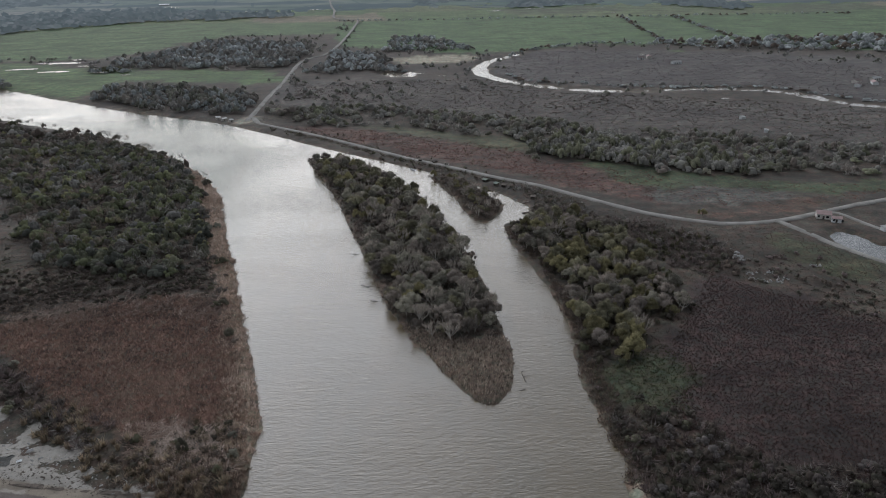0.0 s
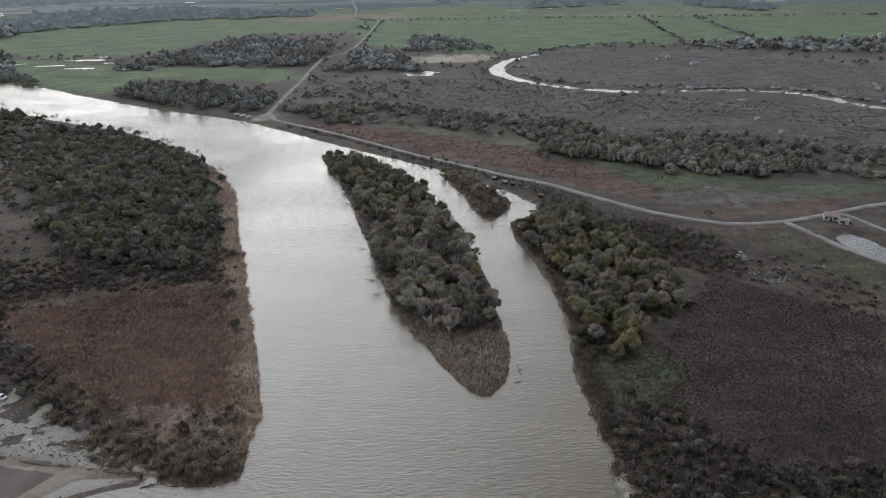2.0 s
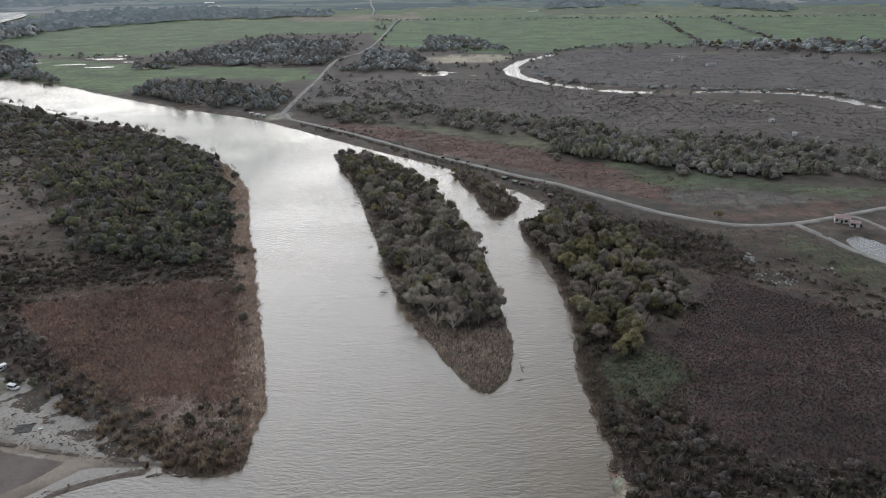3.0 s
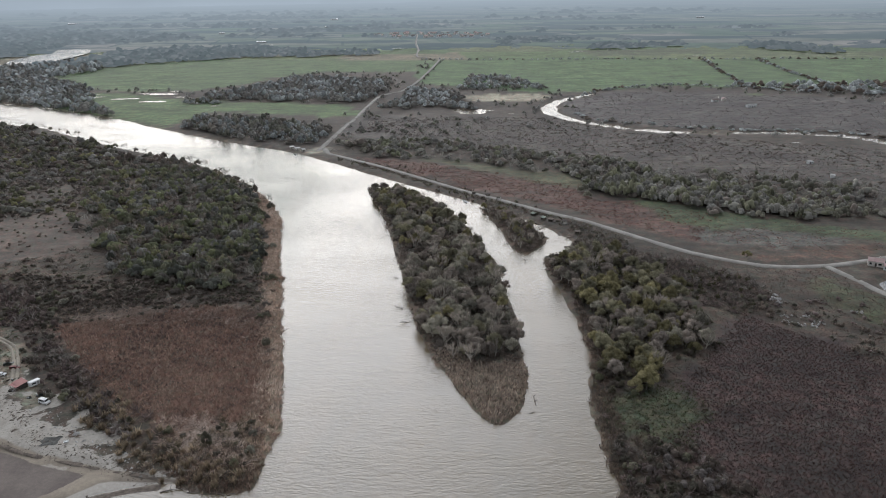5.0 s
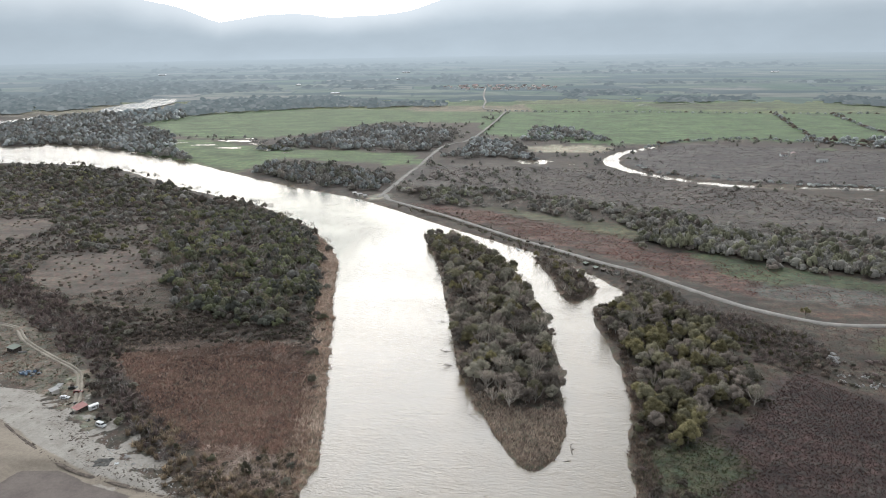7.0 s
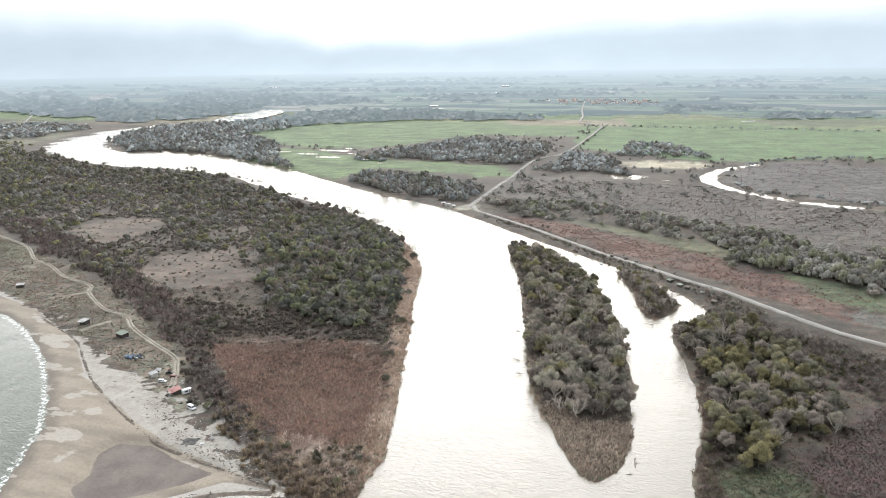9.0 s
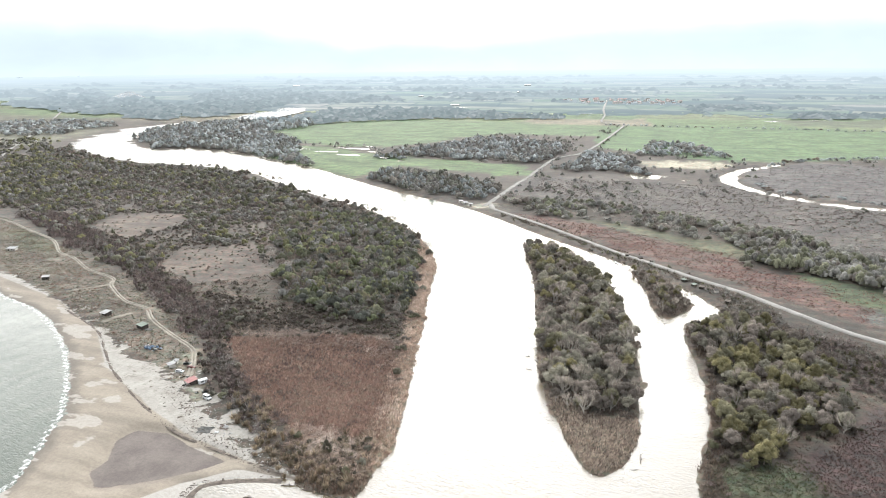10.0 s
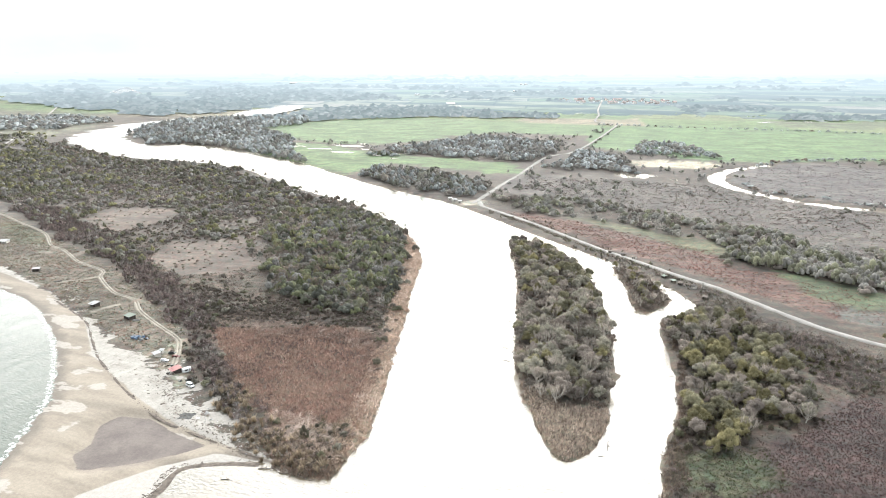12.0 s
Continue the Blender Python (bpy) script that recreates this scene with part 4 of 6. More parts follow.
MEADOWS = [r for r, *_ in COVERS[14:18]]
g = Growth(51)
LEFT_FOREST = [(-300, 440), (-345, 560), (-300, 612), (-219, 545), (-188, 508), (-172, 470), (-150, 430), (-126, 345), (-128, 318), (-160, 322), (-200, 337), (-245, 372)]
p = sow(LEFT_FOREST, 5.6, 52, clear=9, patchy=0.3)
spread_over(g, CROWNS, p, 3.9, 5.6, [(0.1, 0.104, 0.085), (0.128, 0.132, 0.092), (0.15, 0.15, 0.1), (0.155, 0.142, 0.122), (0.18, 0.192, 0.108), (0.2, 0.21, 0.118), (0.225, 0.222, 0.12), (0.225, 0.22, 0.2)], 1)
spread_over(g, BARES, sow(LEFT_FOREST, 9, 53, clear=9), 4.2, 6.5, [GREYISH, BROWNISH], 2)
RIVERSIDE = [(-1120, 960), (-980, 880), (-840, 815), (-640, 800), (-450, 690), (-300, 605), (-219, 540), (-240, 500), (-330, 560), (-460, 600), (-640, 700), (-850, 730), (-1100, 850)]
spread_over(g, MID_CROWNS, sow(RIVERSIDE, 9, 54, clear=2, keep=0.75), 3.9, 4.4, [OLIVE, DIM, BROWNISH, GREYISH, (0.2, 0.19, 0.15)], 3)
# a broken row of taller trees on the very bank
bank = curve(LEFT_SHORE[9:19], 7)
inland = np.gradient(bank, axis=0)
bank = bank + np.stack([inland[:, 1], -inland[:, 0]], 1) / np.linalg.norm(inland, axis=1)[:, None] * -RNG.uniform(1.5, 6, (len(bank), 1)) + RNG.normal(0, 1.5, bank.shape)
z, d = ground_at(bank)
row = np.c_[bank, z][(d > 0.8) & (RNG.random(len(bank)) < 0.72)]
spread_over(g, CROWNS, row[::4], 3.4, 5.0, [(0.2, 0.185, 0.14), BROWNISH, DIM], 90)
spread_over(g, BARES, np.concatenate([row[1::2], row[2::4]]), 3.6, 6.4, [GREYISH, BROWNISH], 91)
FAR_LEFT = [(-1290, 1060), (-1130, 940), (-840, 720), (-620, 560), (-720, 500), (-1250, 640), (-1500, 900)]
spread_over(g, FAR_CROWNS, sow(FAR_LEFT, 11, 55, keep=0.9, clear=4, patchy=0.3), 4.8, 4.8, [OLIVE, DIM, GREYISH, YELLOWISH], 4)
g.done("woodland", PLANTS, "dense olive and grey riverside woodland along the bank", "woodland")

g = Growth(61)
LEFT_SCRUB = [(-1100, 830), (-640, 780), (-450, 690), (-300, 605), (-200, 520), (-140, 400), (-110, 310), (-88, 250), (-70, 200), (-66, 172), (-90, 172), (-125, 190), (-180, 232), (-212, 262), (-262, 300), (-345, 350), (-440, 400), (-600, 460), (-760, 520)]
p = outside(sow(LEFT_SCRUB, 5.2, 62, clear=3, patchy=0.38, patch=38), *MEADOWS)
# bushes beyond 480 m get lighter tints than the nearer ones
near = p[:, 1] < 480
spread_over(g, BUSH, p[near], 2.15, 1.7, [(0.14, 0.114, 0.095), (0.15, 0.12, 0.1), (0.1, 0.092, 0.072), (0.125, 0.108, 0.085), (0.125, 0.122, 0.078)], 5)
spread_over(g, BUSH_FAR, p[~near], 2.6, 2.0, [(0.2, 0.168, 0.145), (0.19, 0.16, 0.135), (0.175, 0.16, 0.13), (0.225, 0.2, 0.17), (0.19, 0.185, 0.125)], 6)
p = outside(sow(LEFT_SCRUB, 8.4, 63, clear=5, patchy=0.52, patch=45), *MEADOWS, COVERS[16][0], COVERS[17][0])
near = p[:, 1] < 360
spread_over(g, CROWNS, p[near], 2.3, 2.9, [(0.12, 0.11, 0.08), OLIVE, (0.2, 0.19, 0.15), (0.15, 0.13, 0.11)], 97)
spread_over(g, MID_CROWNS, p[~near], 3.1, 3.6, [OLIVE, (0.19, 0.185, 0.125), YELLOWISH, GREYISH, (0.23, 0.225, 0.18), (0.19, 0.165, 0.145)], 7)
spread_over(g, TWIGGY, outside(sow(LEFT_SCRUB, 7, 64, clear=3, patchy=0.4), *MEADOWS), 3.6, 2.2, [(0.19, 0.17, 0.15), (0.17, 0.135, 0.122), BROWNISH], 8)
THICKET = [(-620, 462), (-477, 402), (-362, 350), (-256, 290), (-214, 262), (-180, 228), (-128, 190), (-112, 186), (-120, 198), (-165, 232), (-205, 268), (-250, 312), (-338, 362), (-439, 420), (-600, 490)]
p = off_roads(sow(THICKET, 4.4, 65, keep=0.8), 2.0)
spread_over(g, BUSH, p, 1.9, 3.0, [(0.15, 0.118, 0.108), (0.15, 0.118, 0.108), (0.135, 0.11, 0.092), (0.11, 0.1, 0.08)], 9)
spread_over(g, TWIGGY, off_roads(sow(THICKET, 4.6, 66), 2.0), 4.4, 3.6, [(0.175, 0.138, 0.127), (0.15, 0.12, 0.11), (0.2, 0.18, 0.165)], 10)
# dark scrub above the reed bed, its shadow put into the tints
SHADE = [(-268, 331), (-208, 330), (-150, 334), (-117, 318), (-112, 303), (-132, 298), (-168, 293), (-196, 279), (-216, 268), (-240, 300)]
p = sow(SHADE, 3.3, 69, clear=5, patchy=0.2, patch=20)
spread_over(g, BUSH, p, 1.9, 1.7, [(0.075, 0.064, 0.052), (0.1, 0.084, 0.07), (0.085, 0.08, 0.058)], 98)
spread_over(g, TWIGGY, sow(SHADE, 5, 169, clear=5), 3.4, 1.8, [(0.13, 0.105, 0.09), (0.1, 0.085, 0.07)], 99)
for ring in MEADOWS[:2]:
    spread_over(g, BUSH_FAR, sow(ring, 7, 269, patchy=0.55, patch=22), 1.6, 0.8, [(0.12, 0.1, 0.08), (0.16, 0.125, 0.105), (0.13, 0.12, 0.085)], 269)
SHORE_TIP = [(-88, 200), (-66, 205), (-63, 175), (-70, 162), (-90, 169), (-112, 178)]
spread_over(g, TWIGGY, sow(SHORE_TIP, 3.2, 67, keep=0.8), 3.4, 2.4, [(0.24, 0.19, 0.14), BROWNISH, (0.3, 0.245, 0.18), (0.13, 0.11, 0.07)], 11)
DUNE = COVERS[18][0]
spread_over(g, BUSH_FAR, off_roads(sow(DUNE, 2.7, 68, patchy=0.2, patch=12), 1.6), 0.8, 0.5, [(0.14, 0.14, 0.095), (0.1, 0.1, 0.06), (0.23, 0.21, 0.165), (0.17, 0.1, 0.075), (0.2, 0.18, 0.14)], 70)
g.done("scrub", PLANTS, "tangled brown and grey-green scrub behind the beach", "scrub")

g = Growth(71)
spread_over(g, BUSH, sow(BANK_GROVE, 4.0, 71, clear=2), 2.2, 3.2, [(0.11, 0.1, 0.07), (0.1, 0.085, 0.07), (0.13, 0.13, 0.08)], 80)
spread_over(g, TWIGGY, sow(ISLAND_WOOD, 6.5, 70, clear=1), 4.0, 3.0, [(0.17, 0.145, 0.125), GREYISH, BROWNISH], 81)
EAST_SCRUB = [(55, 408), (76, 410), (114, 384), (147, 356), (150, 330), (145, 312), (130, 308), (112, 325), (97, 366), (80, 390)]
spread_over(g, TWIGGY, off_roads(sow(EAST_SCRUB, 3.6, 72), 4), 3.8, 2.8, [(0.17, 0.137, 0.126), (0.14, 0.116, 0.098), (0.19, 0.17, 0.155)], 12)
spread_over(g, BUSH, off_roads(sow(EAST_SCRUB, 5, 73), 4), 1.9, 2.6, [BROWNISH, DIM, (0.09, 0.085, 0.05)], 13)
SOUTH_SCRUB = [(56, 200), (73, 206), (88, 190), (94, 178), (112, 170), (150, 170), (170, 140), (60, 120), (55, 165)]
spread_over(g, TWIGGY, sow(SOUTH_SCRUB, 3.6, 74, clear=2), 3.6, 3.0, [(0.16, 0.128, 0.118), (0.13, 0.108, 0.09), (0.19, 0.17, 0.155), (0.1, 0.092, 0.074)], 14)
spread_over(g, BUSH, sow(SOUTH_SCRUB, 3.6, 75, clear=2, keep=0.8), 2.1, 2.9, [(0.13, 0.108, 0.09), (0.1, 0.092, 0.072), (0.085, 0.08, 0.056)], 15)
spread_over(g, CROWNS, sow(SOUTH_SCRUB, 7, 174, clear=3), 2.2, 2.7, [(0.1, 0.088, 0.072), (0.135, 0.115, 0.105), (0.17, 0.152, 0.14), (0.12, 0.115, 0.078)], 114)
RUBBLE_SCRUB = [(149, 322), (186, 335), (196, 300), (205, 280), (192, 262), (160, 286), (142, 300)]
spread_over(g, BUSH, sow(RUBBLE_SCRUB, 3.8, 76, patchy=0.5), 1.8, 1.8, [BROWNISH, DIM, PURPLE], 16)
EAST_BANK = [(50, 330), (35, 372), (37, 380), (52, 330), (58, 292), (60, 262), (58, 240), (62, 210), (60, 165), (54, 165), (53, 200), (52, 240), (54, 265), (52, 292)]
spread_over(g, TWIGGY, sow(EAST_BANK, 2.4, 77, clear=0.6), 2.4, 1.6, [BROWNISH, PURPLE, (0.15, 0.12, 0.09)], 17)
ROADSIDE = [(-160, 640), (-90, 578), (-20, 512), (20, 478), (46, 455), (58, 425), (60, 405), (90, 410), (84, 428), (40, 472), (-14, 524), (-80, 588), (-120, 622)]
p = off_roads(sow(ROADSIDE, 3.4, 78, clear=0.8, keep=0.6), 4)
spread_over(g, TWIGGY, p, 2.8, 1.9, [BROWNISH, DIM, GREYISH], 18)
spread_over(g, BUSH, off_roads(sow(ROADSIDE, 7, 79, clear=0.8), 4), 1.6, 2.2, [OLIVE, DIM, BROWNISH], 19)
g.done("scrub", PLANTS, "leafless purple-brown scrub on the east bank", "scrub")

g = Growth(81)
BELT = [(-171, 707), (-106, 738), (-33, 705), (45, 662), (95, 636), (164, 598), (229, 576), (275, 556), (329, 534), (420, 520), (420, 440), (290, 450), (246, 479), (201, 462), (157, 480),
        (114, 511), (76, 522), (62, 575), (-8, 615), (-93, 642), (-150, 668)]
WOOD_TINTS = [(0.19, 0.185, 0.14), (0.21, 0.2, 0.155), (0.24, 0.21, 0.18), (0.27, 0.265, 0.225), (0.22, 0.225, 0.15), (0.3, 0.29, 0.26)]
spread_over(g, MID_CROWNS, sow(BELT, 6.8, 82, patchy=0.35, patch=30), 4.0, 5.0, WOOD_TINTS, 20)
spread_over(g, BARES, sow(BELT, 16, 182), 4.6, 6.5, [(0.33, 0.31, 0.28), GREYISH], 25)
EAST_BELT = [(73, 560), (84, 525), (114, 505), (173, 482), (213, 466), (240, 490), (222, 515), (190, 540), (104, 575)]
spread_over(g, CROWNS, sow(EAST_BELT, 7, 83), 4.4, 7.4, [(0.29, 0.28, 0.245), (0.25, 0.25, 0.17), (0.21, 0.21, 0.145), (0.31, 0.3, 0.27)], 21)
SEDGE = [reed_shape(s, 6, (0.3, 0.0), 1.0) for s in (14, 15, 16)]
NORTH_SCRUB = [(-178, 871), (49, 880), (139, 790), (433, 672), (600, 600), (600, 500), (430, 520), (256, 544), (107, 594), (64, 651), (-45, 705), (-160, 770)]
# sedge tints cooled likewise, with some haze in their colour
spread_over(g, SEDGE, off_roads(sow(NORTH_SCRUB, 4.9, 85), 4), 2.6, 1.0, [(0.15, 0.124, 0.116), (0.175, 0.148, 0.138), (0.13, 0.118, 0.104), (0.16, 0.14, 0.124), (0.125, 0.126, 0.092)], 23)
spread_over(g, BUSH_FAR, off_roads(sow(NORTH_SCRUB, 9, 185, patchy=0.75, patch=45), 4), 2.4, 1.2, [(0.2, 0.17, 0.15), (0.18, 0.16, 0.13), (0.24, 0.2, 0.18)], 26)
LOOP = [(98, 1040), (196, 1124), (433, 1057), (560, 866), (440, 700), (355, 800), (193, 808), (85, 890)]
spread_over(g, SEDGE, sow(LOOP, 7.6, 86), 4.6, 0.9, [(0.165, 0.142, 0.14), (0.19, 0.165, 0.162), (0.15, 0.13, 0.127)], 24)
SOUTH_MEADOW = [(-145, 645), (-10, 590), (60, 552), (80, 513), (150, 478), (220, 455), (290, 440), (290, 425), (226, 402), (134, 415), (103, 437), (48, 485), (-87, 596)]
spread_over(g, SEDGE, off_roads(sow(SOUTH_MEADOW, 3.2, 186, patchy=0.3, patch=18), 4), 1.6, 0.7, [(0.2, 0.115, 0.095), (0.17, 0.105, 0.085), (0.16, 0.14, 0.095), (0.2, 0.16, 0.125)], 27)
# trees strewn singly over the north plain, thicker along ditches
PLAIN_TREES = [(-640, 900), (-420, 800), (-180, 745), (120, 800), (430, 690), (640, 800), (620, 1600), (-160, 1640), (-800, 1560), (-900, 1250)]
spread_over(g, FAR_CROWNS, off_roads(outside(sow(PLAIN_TREES, 17, 187, clear=4, patchy=0.7, patch=60), *[r for r, *_ in COVERS[1:6]], LOOP), 6), 3.2, 4.6, [(0.24, 0.235, 0.2), (0.29, 0.28, 0.255), (0.2, 0.2, 0.16), (0.33, 0.32, 0.3)], 28)
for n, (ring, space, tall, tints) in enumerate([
        ([(-390, 785), (-409, 870), (-300, 850), (-204, 802), (-193, 699), (-277, 716)], 8, 7.5, [HAZED_DIM, (0.2, 0.2, 0.16), GREYISH, (0.22, 0.2, 0.17)]),
        ([(-485, 1040), (-447, 1154), (-398, 1329), (-210, 1230), (-205, 1120), (-220, 998), (-382, 1010)], 10, 8.5, [HAZED_GREY, GREYISH, HAZED_DIM, GREYISH]),
        ([(-180, 950), (-165, 1145), (-101, 1104), (-35, 938)], 10, 7.5, [GREYISH, HAZED_GREY, HAZED_DIM]),
        ([(-87, 1150), (-91, 1340), (4, 1300), (60, 1140)], 12, 8, [HAZED_DIM, GREYISH, HAZED_GREY]),
        ([(-480, 990), (-440, 1010), (-430, 985), (-470, 970)], 8, 7, [HAZED_DIM, OLIVE]),
        ([(-930, 995), (-1060, 1075), (-1200, 1262), (-1113, 1435), (-900, 1300), (-779, 1187), (-528, 875), (-600, 908), (-745, 980), (-890, 1000)], 11, 9, [HAZED_GREY, GREYISH, HAZED_DIM, (0.24, 0.24, 0.21)]),
        ([(-1110, 1110), (-1180, 1215), (-1225, 1300), (-1235, 1440), (-1180, 1510), (-1120, 1560), (-1000, 1620), (-880, 1420), (-960, 1250)], 13, 11, [HAZED_GREY, GREYISH, HAZED_DIM, (0.27, 0.27, 0.245)]),
        ([(-1330, 1120), (-1500, 1000), (-1900, 1230), (-1700, 1450), (-1400, 1360)], 17, 9, [HAZED_DIM, GREYISH, HAZED_GREY]),
        ([(330, 1170), (700, 1210), (900, 1120), (900, 1060), (600, 1040), (480, 1110)], 15, 9, [HAZED_DIM, HAZED_GREY, BROWNISH])]):
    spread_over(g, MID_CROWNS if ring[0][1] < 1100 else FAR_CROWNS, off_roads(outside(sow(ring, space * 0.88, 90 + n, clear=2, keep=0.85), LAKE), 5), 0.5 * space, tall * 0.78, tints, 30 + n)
for n, line in enumerate([[(407, 1636), (385, 1400), (370, 1180)], [(521, 1638), (505, 1400), (500, 1181)], [(-224, 1668), (150, 1655), (521, 1640), (900, 1620)], [(102, 1068), (152, 1135), (251, 1190), (361, 1158), (440, 1110)], [(560, 650), (440, 700), (400, 745), (360, 790), (240, 802), (120, 850), (90, 900)]]):
    c = curve(line, 9)
    c = c + RNG.uniform(-3, 3, c.shape)
    z, d = ground_at(c)
    spread_over(g, FAR_CROWNS, np.c_[c, z][d > 0], 5, 4.0 if n < 4 else 2.0, [HAZED_DIM, HAZED_GREY, BROWNISH], 60 + n)
g.done("far_woods", PLANTS, "leafless copses in haze-paled greys and dark scrub across the plain", "woods")


# ---- reeds and dry grass ----
STAND = [reed_shape(s, 7) for s in (1, 2, 3)]
FLATTENED = [reed_shape(s, 7, (1.1, 0.3), 0.8) for s in (4, 5)]
g = Growth(101)
REED_RUST, REED_TAN, REED_PALE, REED_DARK = (0.28, 0.185, 0.148), (0.32, 0.23, 0.182), (0.5, 0.42, 0.34), (0.12, 0.088, 0.076)
spread_over(g, STAND, sow(COVERS[16][0], 0.95, 102), 0.8, 1.2, [REED_DARK, REED_RUST, (0.22, 0.145, 0.118), REED_TAN, (0.31, 0.225, 0.18)], 1)
SWATH = [reed_shape(s, 12, (-1.7, -0.5), 1.0) for s in (24, 25)]
BEATEN = [(-110, 198), (-92, 201), (-75, 193), (-68, 178), (-78, 171), (-91, 176), (-105, 186)]
spread_over(g, SWATH, sow(BEATEN, 1.25, 118), 1.5, 1.0, [(0.33, 0.24, 0.19), (0.45, 0.36, 0.3), (0.56, 0.47, 0.4)], 18)
NORTH_SWATH = [(-198, 281), (-181, 284), (-171, 296), (-130, 300), (-108, 302), (-100, 280), (-98, 262), (-108, 275), (-132, 284), (-146, 274), (-189, 273)]
spread_over(g, SWATH, sow(NORTH_SWATH, 1.7, 119, patchy=0.3, patch=14), 1.7, 1.1, [(0.26, 0.2, 0.165), (0.36, 0.295, 0.245), (0.2, 0.155, 0.13)], 19)
spread_over(g, FLATTENED, sow(COVERS[17][0], 1.3, 103, patchy=0.35, patch=16), 1.0, 1.0, [(0.32, 0.26, 0.21), (0.24, 0.19, 0.155), (0.17, 0.13, 0.11)], 2)
FRINGE = [(-66, 172), (-62, 190), (-68, 214), (-79, 248), (-89, 279), (-103, 320), (-121, 370), (-144, 440), (-160, 472), (-186, 512), (-205, 522), (-172, 465), (-157, 430), (-136, 378), (-117, 322), (-104, 292), (-92, 250), (-80, 214), (-75, 190)]
spread_over(g, FLATTENED, sow(FRINGE, 1.15, 104, clear=0.2), 1.0, 1.5, [(0.38, 0.29, 0.23), (0.5, 0.4, 0.325), (0.58, 0.48, 0.4)], 3)
TIP = [(-20, 270), (0, 229), (11, 211), (17, 207), (24, 218), (27, 236), (26, 256), (8, 251)]
spread_over(g, STAND, sow(TIP, 0.85, 105, clear=0.1), 0.8, 1.4, [(0.38, 0.32, 0.265), (0.33, 0.27, 0.225), REED_PALE], 4)
spread_over(g, STAND, sow(np.array(ISLAND) + 0.0, 2.2, 106, clear=0.2), 0.9, 1.4, [(0.1, 0.08, 0.065), REED_DARK], 5)
EAST_FIELD = [(104, 268), (131, 312), (148, 290), (191, 264), (215, 290), (260, 240), (230, 120), (150, 130), (112, 172), (90, 182), (76, 205), (92, 219), (90, 240)]
spread_over(g, STAND, sow(EAST_FIELD, 1.02, 107), 0.6, 0.7, [(0.075, 0.051, 0.048), (0.088, 0.056, 0.053), (0.07, 0.052, 0.048), (0.095, 0.06, 0.05)], 6)
spread_over(g, STAND, sow([(55, 232), (90, 245), (95, 219), (80, 196), (56, 203)], 1.3, 108, clear=2), 0.9, 0.7, [(0.085, 0.098, 0.05), (0.11, 0.105, 0.065), (0.1, 0.08, 0.065)], 7)
spread_over(g, STAND, sow(COVERS[6][0], 2.4, 111, patchy=0.4, patch=14), 1.2, 0.8, [(0.2, 0.105, 0.088), (0.18, 0.115, 0.092), (0.19, 0.15, 0.115)], 10)
PLUMES = [reed_shape(s, 46, (0.0, 0.0), 0.35) for s in (8, 9)]
TIP_REEDS = [(-104, 178), (-66, 186), (-59, 168), (-64, 158), (-84, 160)]
spread_over(g, STAND, sow(TIP_REEDS, 1.15, 121, clear=0.2), 0.9, 1.6, [(0.2, 0.14, 0.11), (0.3, 0.23, 0.175), (0.15, 0.11, 0.085)], 20)
EDGE = [(-152, 218), (-128, 205), (-108, 192), (-90, 180), (-70, 174), (-64, 166), (-80, 163), (-100, 171), (-125, 187), (-150, 207)]
p = sow(EDGE, 3.3, 120, clear=1, keep=0.75)
spread_over(g, PLUMES, p, 1.7, 2.5, [(0.34, 0.28, 0.2), (0.27, 0.215, 0.15), (0.2, 0.165, 0.115)], 11)
TURF = [reed_shape(s, 8, (0.2, 0.0), 1.0) for s in (12, 13)]
p = off_roads(outside(sow(LEFT_SCRUB, 2.3, 112, clear=2), *MEADOWS), 1.5)
p = p[p[:, 1] < 420]
spread_over(g, TURF, p, 1.1, 0.6, [(0.13, 0.1, 0.075), (0.11, 0.1, 0.065), (0.16, 0.125, 0.095), (0.09, 0.075, 0.055)], 12)
EAST = [(56, 168), (60, 232), (66, 232), (112, 285), (112, 324), (96, 370), (60, 404), (90, 410), (150, 378), (196, 377), (225, 300), (265, 240), (230, 120), (150, 130), (100, 175)]
spread_over(g, TURF, off_roads(sow(EAST, 2.5, 113, clear=1.5), 3), 1.2, 0.55, [(0.074, 0.053, 0.046), (0.086, 0.065, 0.052), (0.064, 0.048, 0.042), (0.074, 0.068, 0.046)], 13)
spread_over(g, TURF, off_roads(sow(DUNE, 1.5, 114, patchy=0.2, patch=10), 1.2), 1.0, 0.55, [(0.16, 0.14, 0.1), (0.12, 0.12, 0.075), (0.25, 0.235, 0.19), (0.2, 0.17, 0.13), (0.2, 0.12, 0.085), (0.14, 0.1, 0.075)], 14)
spread_over(g, TURF, sow(islet, 1.5, 115, clear=0.2), 1.0, 1.0, [(0.16, 0.125, 0.1), (0.12, 0.095, 0.08)], 15)
spread_over(g, TURF, sow(EAST_BANK, 1.2, 116, clear=0.1), 1.0, 1.1, [(0.17, 0.13, 0.105), (0.13, 0.1, 0.085)], 16)
spread_over(g, TURF, off_roads(sow(ROADSIDE, 1.8, 117, clear=0.1), 3), 1.0, 0.8, [(0.14, 0.11, 0.09), (0.1, 0.085, 0.065), (0.1, 0.1, 0.06)], 17)
g.done("reeds", REEDS, "rust-brown and straw-coloured dry reed beds by the water", "reeds")

# ---- things people left here ----
def paint(name, colour, roughness=0.6, spread=0.12, grain=1.5, metal=0.0):
    m = speckled(name, colour, grain, spread, roughness, 0.15)
    m.node_tree.nodes["Principled BSDF"].inputs["Metallic"].default_value = metal
    return m


